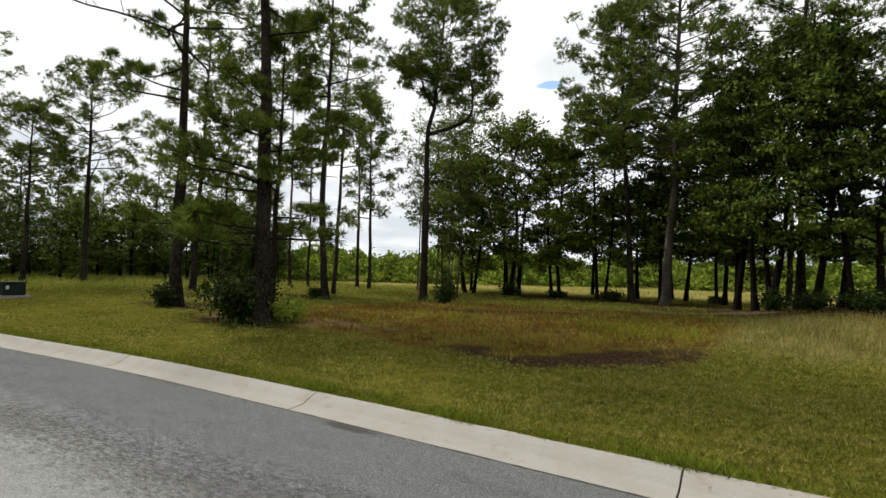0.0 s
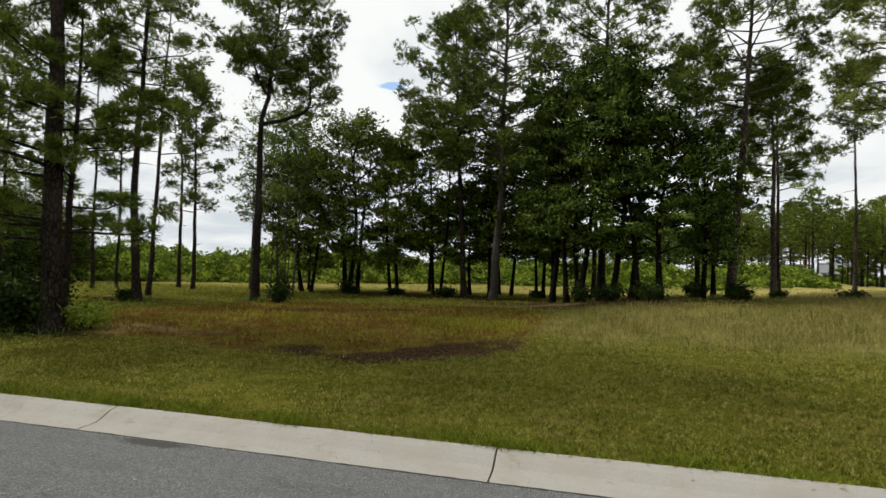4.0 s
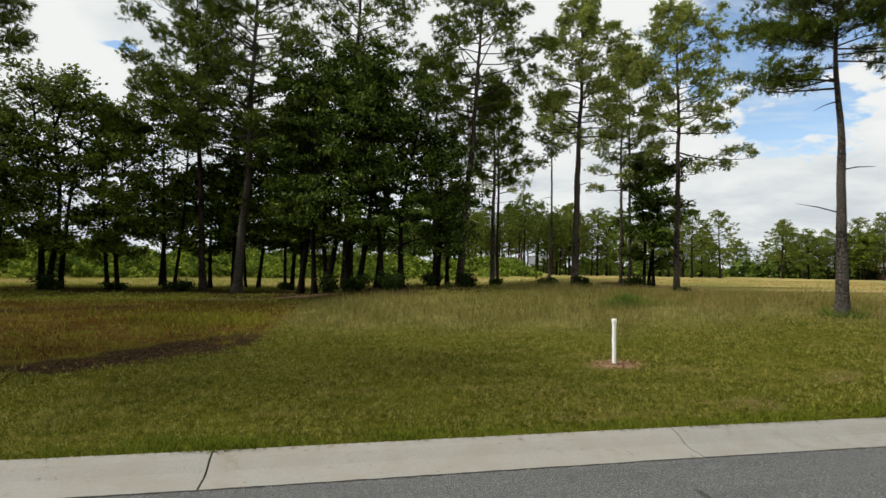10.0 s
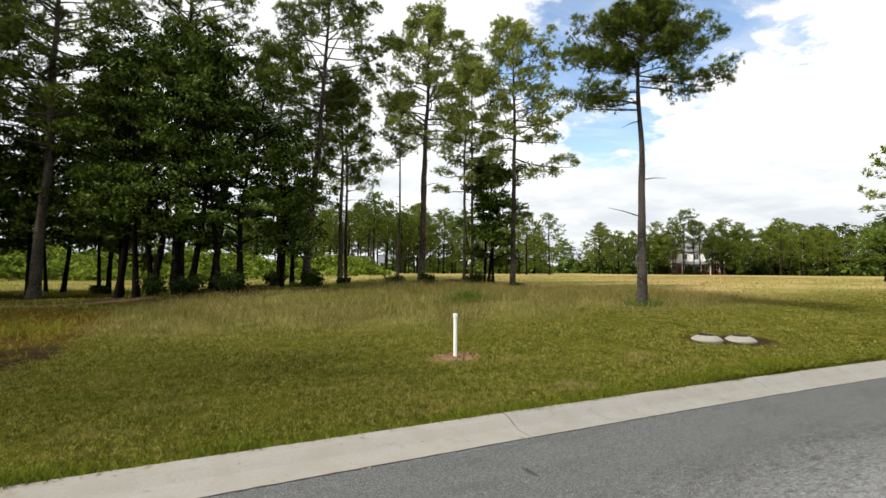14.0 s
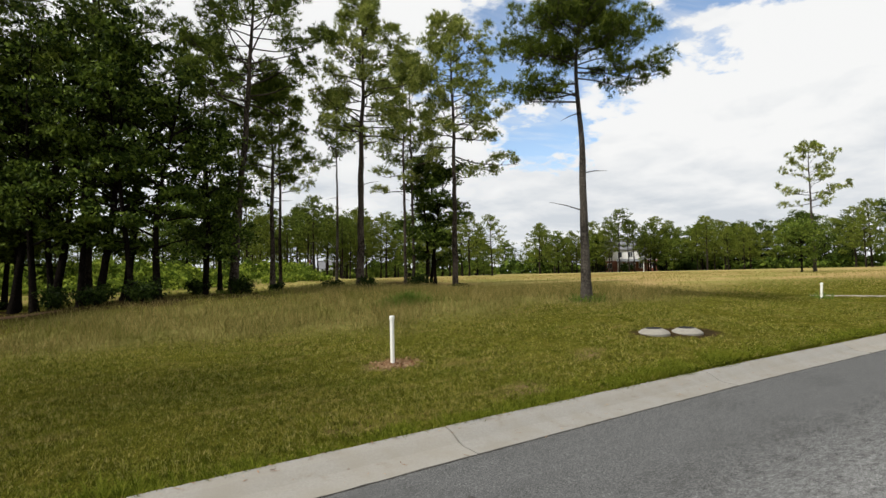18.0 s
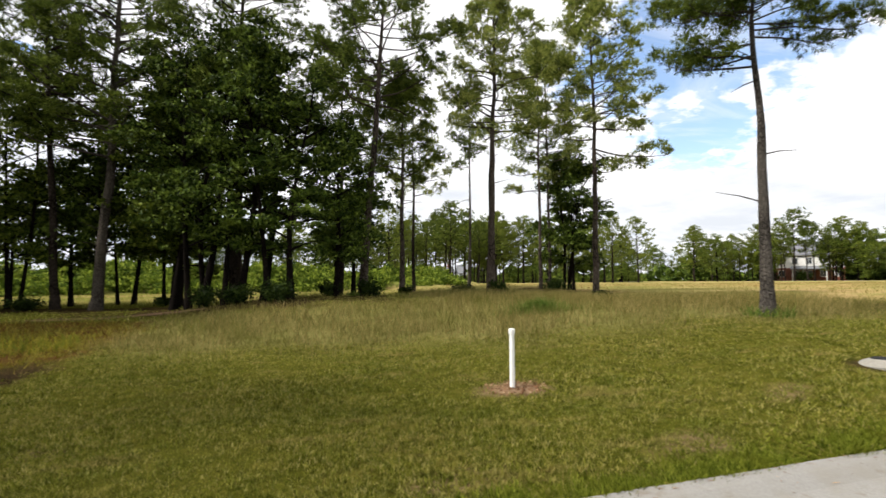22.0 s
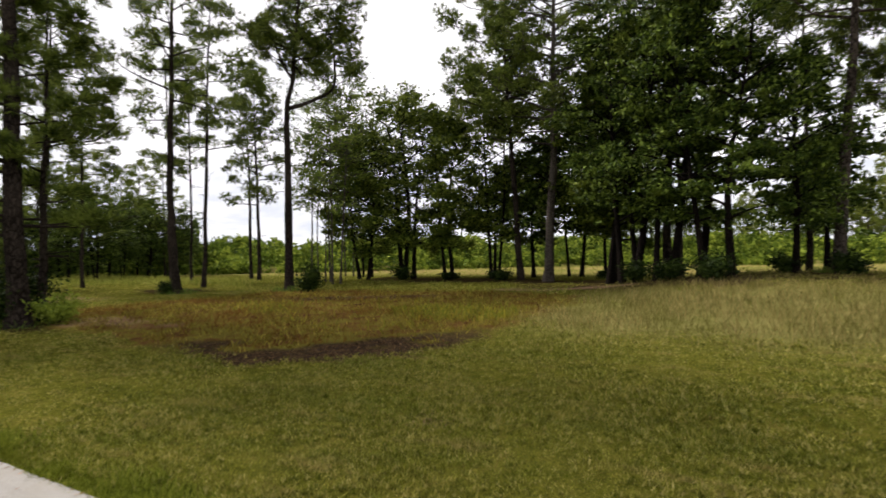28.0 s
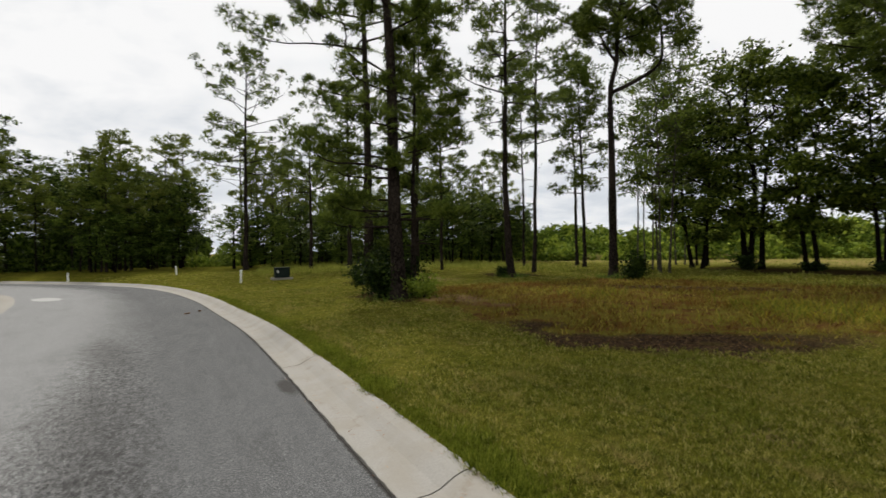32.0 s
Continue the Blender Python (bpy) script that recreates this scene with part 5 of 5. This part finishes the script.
def house(x, y, turn, w, d, storeys, lower, upper, label):
    z = ground(x, y)
    t = thing("house", x, y, z, label, "house", "houses beyond the field")
    t.matrix_world = pose(x, y, z, 0, 0, turn)
    for s in range(storeys):
        part("wall", box_bm(bmesh.new(), -w / 2 + 0.05 * s, w / 2 - 0.05 * s, -d / 2 + 0.05 * s, d / 2 - 0.05 * s, 2.9 * s - (0.3 if s == 0 else 0), 2.9 * (s + 1), 0.0), (lower if s == 0 else upper), t,
             "brick ground storey" if lower is brick.m and s == 0 else "pale boarded storey")
        n = int(w / 2.6)
        for k in range(n):
            cx = -w / 2 + (k + 0.5) * w / n
            win = part("window", box_bm(bmesh.new(), cx - 0.62, cx + 0.62, -d / 2 - 0.06, -d / 2 + 0.04 + 0.05 * s, 2.9 * s + 0.85, 2.9 * s + 2.35, 0.02), white_paint.m, t, "white framed window")
            for i in (-1, 1):
                part("pane", box_bm(bmesh.new(), cx + i * 0.28 - 0.24, cx + i * 0.28 + 0.24, -d / 2 - 0.085, -d / 2 - 0.064, 2.9 * s + 0.95, 2.9 * s + 2.25), glass, win)
    top = 2.9 * storeys
    part("roof", gable_bm(w, d, top + 0.1, top + d * 0.36), shingle.m, t, "grey shingle roof")
    part("chimney", box_bm(bmesh.new(), w * 0.28, w * 0.28 + 0.9, -0.4, 0.5, top + 0.5, top + d * 0.36 + 1.0, 0.03), brick.m, t)
    part("porch_roof", gable_bm(w * 0.5, 2.4, 2.7, 3.3, 0.2), shingle.m, t).matrix_local = pose(0, -d / 2 - 1.2, 0)
    for k in range(4):
        cx = -w * 0.24 + k * w * 0.16
        part("porch_post", box_bm(bmesh.new(), cx - 0.1, cx + 0.1, -d / 2 - 2.2, -d / 2 - 2.0, -0.3, 2.6, 0.01), white_paint.m, t)
    return t


house(99.6, 114.0, -41, 13, 8, 2, brick.m, siding.m, "two-storey house of brick and pale siding among pines")
house(30.6, 175, -4, 9, 8, 1, siding.m, siding.m, "low white house half hidden behind pines")
house(21.2, 180, 8, 7, 7, 1, siding.m, siding.m, "low white house half hidden behind pines")

# pale sandy track along the far side of the field
tm = Mat("sandy_track", 0.95, 0.05)
tm.color(tm.ramp(tm.noise(0.8, 6, 0.7), (0.3, (0.27, 0.24, 0.185)), (0.7, (0.44, 0.40, 0.33))))


def track(a, b, wide, label):
    """A strip of bare sand laid on the ground from a to b, with uneven edges."""
    f = np.linspace(0, 1, 60)[:, None]
    mid = np.array(a) * (1 - f) + np.array(b) * f
    d = unit(np.array(b, float) - np.array(a, float))
    side = np.array([-d[1], d[0]]) * wide / 2 * (1 + 0.25 * np.sin(f * 40 + np.sin(f * 17)))
    xy = np.stack([mid - side, mid + side], 1).reshape(-1, 2)
    k = np.arange(59) * 2
    ob = part_np("sandy_track", np.column_stack([xy, ground(xy[:, 0], xy[:, 1]) + 0.012 + 0.012 * wide]), np.stack([k, k + 2, k + 3, k + 1], 1), tm.m)
    return tagged(ob, label, "track", kind="structure")


track((70, 96), (110, 84), 3.2, "pale sandy track across the far side of the field")
track((47, 98), (52, 100), 6.0, "bare pale sand at the far edge of the field")
track((20.0, 13.75), (23.5, 12.95), 0.30, "strip of bare pale sand beside a leaning standpipe")
for bx, by, bh in ((93.0, 108.0, 2.6), (99.5, 102.5, 2.8), (88.5, 112.0, 2.4), (105.0, 99.0, 2.8)):
    bush(bx, by, bh, bh * 0.75, int(bx), count=900, leaf=0.22, label="round dark shrub before the house", group="shrubs before the house")

for bx, by, bh, bw in ((93.4, 100.8, 8.5, 3.0), (96.6, 98.4, 10.0, 3.4), (84.6, 108.4, 9.0, 2.6)):
    hardwood(bx, by, bh, 0.16, 1.6, bw, int(bx), 1, M_MIX, 0.22, 2600, "leafy green tree before the house", group="trees before the house")

# lone pine and small yellowish tree at the far edge of the field
pine(52.0, 34.6, 12.2, 0.14, 6.0, 2.9, (0.3, 0.2), 91, 22, 1.0, mat=M_NEEDLE_LIT, bark=M_BARK_PALE, label="solitary tall pine with thin pale crown in the field", needle=(0.3, 0.09), count=8, shoots=8, puff=0.45, group="")
hardwood(50.0, 34.5, 4.2, 0.09, 1.3, 2.1, 92, 1, M_LEAF_LIGHT, 0.10, 5000, "small yellow-green tree beside a tall pine", group="")
# ---- grass ----
def blades(name, x, y, height, width, mat, rng, label, category, lean=0.5, two=False, lift=0.0, away=None):
    """Grass blades with roots at (x, y): one thin triangle each, or two joined ones that bend over."""
    n = len(x)
    z = ground(x, y) - 0.01 + lift
    root = np.stack([x, y, z], 1)
    a = rng.uniform(0, 2 * np.pi, n)
    side = np.stack([np.cos(a), np.sin(a), np.zeros(n)], 1) * (width / 2)[:, None]
    out = np.stack([rng.normal(size=n), rng.normal(size=n), np.zeros(n)], 1) * lean
    if away is not None:
        out[:, :2] += away
    up = unit(out + [0, 0, 1]) * height[:, None]
    if two:
        mid = root + up * 0.6
        tip = mid + unit(out * 2.2 + [0, 0, 0.7]) * (height * 0.45)[:, None]
        v = np.stack([root - side, root + side, mid + side * 0.7, mid - side * 0.7, tip], 1).reshape(-1, 3)
        k = np.arange(n)[:, None] * 5
        f = np.concatenate([k + [0, 1, 2], k + [0, 2, 3], k + [3, 2, 4]])
    else:
        v = np.stack([root - side, root + side, root + up], 1).reshape(-1, 3)
        f = np.arange(n * 3).reshape(-1, 3)
    ob = part_np(name, v, f, mat)
    return tagged(ob, label, category, kind="stuff")


def noise_field(x, y, scale, seed):
    """A cheap smooth field between about -1 and 1."""
    r = np.random.default_rng(seed)
    out = np.zeros_like(x)
    for _ in range(7):
        a, f, p = r.uniform(0, 6.28), scale * r.uniform(0.5, 2.0), r.uniform(0, 6.28)
        out += np.sin((x * np.cos(a) + y * np.sin(a)) * f + p + 0.8 * np.sin(x * f * 0.7 + p * 2))
    return out / 4.0


def grass_mat(name, stops, patch_colour, patch_lo, patch_hi, scale=1.6, through=0.3, extra=None, swaths=False):
    m = Mat(name, 0.8, 0.04)
    mixed = m.math("ADD", m.math("MULTIPLY", m.island(), 0.95), m.math("MULTIPLY", m.math("SUBTRACT", m.noise(11.0, 4, 0.65), 0.48), 1.1))
    c = m.ramp(mixed, *[(p, tuple(v * 0.94 for v in k)) for p, k in stops])
    c = m.mix(m.band(m.noise(scale, 4, 0.6), patch_lo, patch_hi, 0.0, 0.8), c, patch_colour)
    if swaths:
        # mowing lines that run with the kerb, and painted shade of small hollows
        run = m.n.new("ShaderNodeMapping")
        run.vector_type = "TEXTURE"
        run.inputs["Rotation"].default_value, run.inputs["Scale"].default_value = (0, 0, radians(12)), (4.0, 0.9, 1)
        m.link(m.geo.outputs["Position"], run.inputs["Vector"])
        c = m.mix(m.band(m.noise(2.6, 5, 0.62, where=run.outputs[0]), 0.36, 0.54, 0.55, 0.0), c, (0.62, 0.74, 0.56), "MULTIPLY")
        c = m.mix(m.band(m.noise(14, 4, 0.6), 0.38, 0.52, 0.85, 0.0), c, (0.40, 0.48, 0.33), "MULTIPLY")
        c = m.mix(m.band(m.noise(3.4, 5, 0.66, where=run.outputs[0]), 0.52, 0.70, 0.0, 0.55), c, (0.36, 0.275, 0.105))
    if extra:
        c = m.mix(m.band(m.noise(extra[0], 4, 0.6), extra[1], extra[2], 0.0, extra[3]), c, extra[4])
    m.color(c)
    return m.leafy(c, through).m


M_LAWN = grass_mat("lawn_blades", ((0.0, (0.050, 0.062, 0.005)), (0.35, (0.168, 0.174, 0.020)), (0.72, (0.30, 0.280, 0.056)), (1.0, (0.48, 0.41, 0.16))), (0.31, 0.265, 0.062), 0.54, 0.80, 2.0, 0.3,
                   (1.3, 0.52, 0.70, 0.3, (0.105, 0.135, 0.012)), True)
M_EDGE = grass_mat("edge_blades", ((0.0, (0.032, 0.050, 0.004)), (0.5, (0.120, 0.148, 0.013)), (1.0, (0.275, 0.295, 0.042))), (0.14, 0.152, 0.016), 0.5, 0.7)
M_TALL = grass_mat("long_dry_grass", ((0.0, (0.085, 0.082, 0.020)), (0.4, (0.17, 0.146, 0.042)), (0.75, (0.275, 0.222, 0.082)), (1.0, (0.42, 0.335, 0.145))), (0.105, 0.108, 0.02), 0.45, 0.66, 0.9)
M_FIELD = grass_mat("field_grass", ((0.0, (0.17, 0.168, 0.038)), (0.5, (0.265, 0.232, 0.068)), (1.0, (0.42, 0.335, 0.13))), (0.36, 0.24, 0.10), 0.45, 0.66, 0.12)
# rough green grass, its colour raised for the sun behind the trees
M_ROUGH_LIT = grass_mat("green_rough_grass", ((0.0, (0.095, 0.118, 0.014)), (0.5, (0.205, 0.226, 0.036)), (1.0, (0.37, 0.36, 0.085))), (0.205, 0.228, 0.038), 0.45, 0.66, 0.5)
M_TUFT = grass_mat("green_tuft", ((0.0, (0.05, 0.09, 0.014)), (0.6, (0.10, 0.165, 0.026)), (1.0, (0.19, 0.24, 0.05))), (0.12, 0.18, 0.03), 0.5, 0.7)
M_WEED = grass_mat("reddish_weeds", ((0.0, (0.06, 0.026, 0.008)), (0.25, (0.13, 0.070, 0.014)), (0.5, (0.14, 0.125, 0.016)), (0.8, (0.23, 0.195, 0.030)), (1.0, (0.34, 0.27, 0.06))), (0.14, 0.060, 0.016), 0.52, 0.66, 0.7)
M_YELLOW = grass_mat("yellow_weeds", ((0.0, (0.09, 0.11, 0.015)), (0.6, (0.19, 0.19, 0.022)), (1.0, (0.34, 0.28, 0.03))), (0.16, 0.17, 0.02), 0.5, 0.7)

grng = np.random.default_rng(2024)


def sow(x0, x1, y0, y1, density, keep):
    n = int((x1 - x0) * (y1 - y0) * density)
    x, y = grng.uniform(x0, x1, n), grng.uniform(y0, y1, n)
    ok = keep(x, y)
    return x[ok], y[ok]


def on_lawn(x, y):
    d = kerb_dist(x, y) - KERB_W
    e = mulch_zone(x, y) + 0.021 * np.sin(x * 2.1 + y) + 0.015 * np.sin(x * 5.3 - y * 3.1) + 0.012 * np.sin(y * 7.7 + x * 1.3)
    bare = (np.hypot((x - 3.76) / 0.36, (y - 9.12) / 0.26) < 1) | (ellipse(x, y, 9.16, 9.14, 1.05, 0.38, -8) < 1)
    return (d > -0.015) & (e > 0.97 + grng.normal(size=len(x)) * 0.02) & ~bare


def mown(x, y):
    return on_lawn(x, y) & (tall_zone(x, y) < grng.uniform(0, 1, len(x))) & (np.maximum(zones(x, y)["litter"], zones(x, y)["field"]) < grng.uniform(0.1, 1, len(x)))


def tufts(x0, x1, y0, y1, density, n, spread, keep, hole=None):
    """Roots of grass in tussocks: places, and how each blade leans out from its tussock."""
    cx, cy = sow(x0, x1, y0, y1, density, keep)
    if hole:
        out = ~((cx > hole[0]) & (cx < hole[1]) & (cy > hole[2]) & (cy < hole[3]))
        cx, cy = cx[out], cy[out]
    thick = noise_field(cx, cy, 2.2, 3) * 0.45 + noise_field(cx, cy, 7.0, 4) * 0.55
    ok = thick > grng.uniform(-2.4, 0.0, len(cx))
    cx, cy, thick = cx[ok], cy[ok], thick[ok]
    big = np.repeat(np.clip(1 + 0.35 * thick, 0.55, 1.6) * grng.uniform(0.75, 1.25, len(cx)), n)
    a, q = grng.uniform(0, 6.28, len(big)), np.abs(grng.normal(size=len(big)))
    off = np.stack([np.cos(a), np.sin(a)], 1) * q[:, None]
    x, y = np.repeat(cx, n) + off[:, 0] * spread, np.repeat(cy, n) + off[:, 1] * spread
    d = kerb_dist(x, y) - KERB_W > -0.02
    return x[d], y[d], off[d], big[d]


def tussocks(name, label, spec, mat, two):
    parts_x = [tufts(*box, dens, n, spread, mown, hole) + (np.full(1, hgt), np.full(1, wid)) for box, dens, n, spread, hgt, wid, hole in spec]
    x, y = np.concatenate([p[0] for p in parts_x]), np.concatenate([p[1] for p in parts_x])
    off = np.concatenate([p[2] for p in parts_x])
    h = np.concatenate([p[3] * p[4][0] for p in parts_x]) * grng.uniform(0.55, 1.2, len(x))
    w = np.concatenate([np.full(len(p[0]), p[5][0]) for p in parts_x]) * grng.uniform(0.7, 1.3, len(x))
    blades(name, x, y, h, w, mat, grng, label, "grass", 0.6, two, 0.0, off * 0.6)


NEAR, MID, OUTER = (-3.0, 5.5, 5.0, 8.8), (-8.5, 11.5, 2.5, 12.8), (-17, 20, -1, 15)
LAWN = "short mown lawn grass, green mixed with straw"
tussocks("lawn_grass", LAWN, [(NEAR, 800, 9, 0.020, 0.060, 0.0105, None)], M_LAWN, False)
tussocks("lawn_grass", LAWN,
         [(MID, 330, 8, 0.030, 0.060, 0.0135, NEAR), (OUTER, 120, 8, 0.055, 0.055, 0.018, MID), ((-33, 34, -8, 22), 28, 8, 0.11, 0.055, 0.026, OUTER)], M_LAWN, False)
# lusher strip along the kerb
strip = np.flatnonzero((FINE[:, 0] > -16) & (FINE[:, 0] < 18))
near_strip = np.flatnonzero((FINE[:, 0] > -6) & (FINE[:, 0] < 9))
k = np.concatenate([grng.choice(strip, 60000), grng.choice(near_strip, 75000)])
off = KERB_W + np.abs(grng.normal(size=len(k))) * 0.17 - 0.04 + 0.03 * np.sin(k * 0.9) + 0.02 * np.sin(k * 2.3)
ex, ey = FINE[k, 0] + FINE_N[k, 0] * off, FINE[k, 1] + FINE_N[k, 1] * off + grng.normal(size=len(k)) * 0.05
ok = (ex > -20) & (ex < 22)
ex, ey = ex[ok], ey[ok]
blades("verge_grass", ex, ey, grng.uniform(0.05, 0.135, len(ex)) * np.clip(0.75 + 0.4 * noise_field(ex, ey, 6.0, 21), 0.35, 1.3), grng.uniform(0.008, 0.017, len(ex)), M_EDGE, grng, "lush green grass growing over the kerb's back edge", "grass", 0.8)
# long dry grass beyond the mown part
tx, ty = sow(-4.5, 20, 9.5, 24, 400, lambda x, y: on_lawn(x, y) & (tall_zone(x, y) > grng.uniform(0, 1, len(x))) & (noise_field(x, y, 2.5, 8) > grng.uniform(-1.5, 0.5, len(x))))
blades("long_grass", tx, ty, grng.uniform(0.08, 0.42, len(tx)) * (0.45 + 0.55 * tall_zone(tx, ty)), grng.uniform(0.005, 0.011, len(tx)), M_TALL, grng, "long unmown straw-coloured grass before the trees", "grass", 0.35, True)
fx, fy = sow(-30, 60, 15, 60, 22, lambda x, y: on_lawn(x, y) & (bank_height(x, y) < 0.1) & (zones(x, y)["litter"] < 0.4) & (noise_field(x, y, 1.2, 9) > grng.uniform(-1.0, 0.8, len(x))))
open_f = fx > 5 + grng.normal(size=len(fx)) * 1.5
for sel, fmat, flabel in ((open_f, M_FIELD, "thin rough straw-coloured grass of the open field"), (~open_f, M_ROUGH_LIT, "rough green grass between and behind the trees")):
    blades("field_grass", fx[sel], fy[sel], grng.uniform(0.06, 0.20, sel.sum()), grng.uniform(0.014, 0.028, sel.sum()), fmat, grng, flabel, "grass", 0.4, True)
# rank grass where the mowing stops, towards the wood
rx, ry = sow(-46, -19, 1, 17, 34, lambda x, y: (np.minimum(-25.6 - x, 9) + 0.8 * noise_field(x, y, 0.9, 31) > 0) | (y > 14.2 + 0.35 * (x + 22) + 0.7 * noise_field(x, y, 0.9, 31)))
ok = kerb_dist(rx, ry) > 5
rx, ry = rx[ok], ry[ok]
blades("rough_grass", rx, ry, grng.uniform(0.12, 0.42, len(rx)), grng.uniform(0.018, 0.034, len(rx)), M_ROUGH_LIT, grng, "rank green grass and weeds along the edge of the wood", "grass", 0.4, True)
# green tuft, yellow weeds and reddish weeds
a, q = grng.uniform(0, 6.28, 1500), np.abs(grng.normal(size=1500)) * 0.55
blades("green_grass_clump", 5.95 + np.cos(a) * q * 0.85, 15.3 + np.sin(a) * q * 0.5, grng.uniform(0.16, 0.46, 1500) * (1.1 - 0.35 * np.minimum(q, 1.6)), np.full(1500, 0.012), M_TUFT, grng, "bright green clump of tall grass", "grass", 0.35, True)
wx, wy = sow(-16, -1, 6, 18, 330, lambda x, y: (mulch_zone(x, y) < 0.96) & (noise_field(x, y, 3.0, 12) > grng.uniform(-1.2, 0.9, len(x))) & (zones(x, y)["mulch"] < grng.uniform(0.1, 0.9, len(x))))
blades("reddish_weeds", wx, wy, grng.uniform(0.05, 0.2, len(wx)), grng.uniform(0.01, 0.022, len(wx)), M_WEED, grng, "reddish-brown weeds and sparse grass over old mulch", "weeds", 0.6, True)
a, q = grng.uniform(0, 6.28, 900), np.sqrt(grng.uniform(0, 1, 900))
wx, wy = -4.6 + np.cos(a) * q * 1.5, 12.6 + np.sin(a) * q * 0.9
sx, sy = sow(-11, -3.2, 10, 14, 90, lambda x, y: (mulch_zone(x, y) < 0.9) & (noise_field(x, y, 1.6, 15) > grng.uniform(0.0, 0.9, len(x))))
wx, wy = np.concatenate([wx, sx]), np.concatenate([wy, sy])
blades("yellow_weeds", wx, wy, grng.uniform(0.10, 0.30, len(wx)), grng.uniform(0.012, 0.024, len(wx)), M_YELLOW, grng, "yellow-flowering weeds at the edge of the mulch", "weeds", 0.5, True)
# mulch chips
cm = Mat("mulch_chips", 0.95, 0.0)
cm.color(cm.ramp(cm.island(), (0.0, (0.022, 0.013, 0.008)), (0.5, (0.048, 0.031, 0.017)), (1.0, (0.17, 0.105, 0.050))))
cx, cy = sow(-16, -1.5, 6, 18, 800, lambda x, y: zones(x, y)["mulch"] > grng.uniform(0.1, 1.0, len(x)))
v, f = leaves(np.stack([cx, cy, ground(cx, cy) + 0.012], 1), 0.017, grng, 2.2)
tagged(part_np("mulch_chips", v, f, cm.m), "dark wood mulch chips and bark", "mulch", kind="stuff")
a, q = grng.uniform(0, 6.28, 260), np.sqrt(grng.uniform(0, 1, 260))
cx, cy = 3.76 + np.cos(a) * q * 0.42, 9.12 + np.sin(a) * q * 0.30
bm2 = Mat("brown_litter", 0.95, 0.0)
bm2.color(bm2.ramp(bm2.island(), (0.0, (0.09, 0.042, 0.020)), (0.5, (0.22, 0.118, 0.060)), (1.0, (0.42, 0.29, 0.18))))
v, f = leaves(np.stack([cx, cy, ground(cx, cy) + 0.012], 1), 0.022, grng, 2.0)
tagged(part_np("bark_chips", v, f, bm2.m), "reddish-brown dry chips round the white standpipe", "mulch", kind="stuff")
# fallen needles and small dry leaves on the kerb and in the gutter
k = grng.choice(np.flatnonzero((FINE[:, 0] > -14) & (FINE[:, 0] < 14)), 600)
off = np.where(grng.uniform(size=600) < 0.6, KERB_W - np.abs(grng.normal(size=600)) * 0.07, grng.uniform(-0.16, 0.45, 600))
prof = np.array(PROFILE)
lx2, ly2 = FINE[k, 0] + FINE_N[k, 0] * off, FINE[k, 1] + FINE_N[k, 1] * off
lz2 = np.where(off < -0.08, 0.012, np.interp(off, prof[1:9, 0], prof[1:9, 1])) + 0.004
a = grng.uniform(0, 6.28, 600)
long_way = np.stack([np.cos(a), np.sin(a), np.zeros(600)], 1) * grng.uniform(0.008, 0.055, (600, 1))
wide_way = np.stack([-np.sin(a), np.cos(a), np.zeros(600)], 1) * grng.uniform(0.0015, 0.005, (600, 1))
mid = np.stack([lx2, ly2, lz2], 1)
v = np.stack([mid - long_way, mid + wide_way, mid + long_way, mid - wide_way], 1).reshape(-1, 3)
tagged(part_np("fallen_needles", v, np.arange(2400).reshape(-1, 4), bm2.m), "fallen pine needles and dry leaf scraps on the kerb", "litter", kind="stuff")
# two curled dry leaves in the gutter
for lx, ly, turn in ((-12.9, 1.35, 40), (-12.3, 1.15, 115)):
    leaf_bm = bmesh.new()
    rows_l = [[leaf_bm.verts.new((0.075 * u, 0.045 * w * (1 - u * u) ** 0.5, 0.02 + 0.03 * w * w + 0.015 * u)) for w in (-1, 0, 1)] for u in (-0.98, -0.5, 0, 0.5, 0.98)]
    for a, b in zip(rows_l, rows_l[1:]):
        for k in range(2):
            leaf_bm.faces.new((a[k], a[k + 1], b[k + 1], b[k]))
    leaf_ob = part("dry_leaf", leaf_bm, bm2.m)
    leaf_ob.matrix_world = pose(lx, ly, 0.004, 0, 0, turn)
    tagged(leaf_ob, "curled brown dry leaf on the road beside the kerb", "leaf", "dry leaves on the road")
# uncut grass round the feet of the trunks
bx, by, bh = [], [], []
for tx0, ty0, tr, n in ((10.2, 13.12, 0.34, 260), (-14.7, 15.2, 0.5, 160), (1.47, 21.5, 0.5, 160), (6.33, 23.1, 0.5, 160), (10.63, 23.1, 0.4, 120), (-17.1, 12.17, 0.6, 160), (-11.4, 6.65, 0.9, 300), (-17.4, 6.65, 0.7, 200), (19.5, 13.15, 0.2, 60)):
    a, q = grng.uniform(0, 6.28, n), 0.12 + tr * grng.uniform(0, 1, n)
    bx.append(tx0 + np.cos(a) * q), by.append(ty0 + np.sin(a) * q), bh.append(grng.uniform(0.10, 0.34, n) * (0.6 + 0.02 * np.hypot(tx0, ty0)))
bx, by, bh = np.concatenate(bx), np.concatenate(by), np.concatenate(bh)
blades("uncut_grass", bx, by, bh, 0.010 + 0.0006 * np.hypot(bx, by), M_TUFT, grng, "uncut green grass round the feet of the trunks", "grass", 0.5, True)
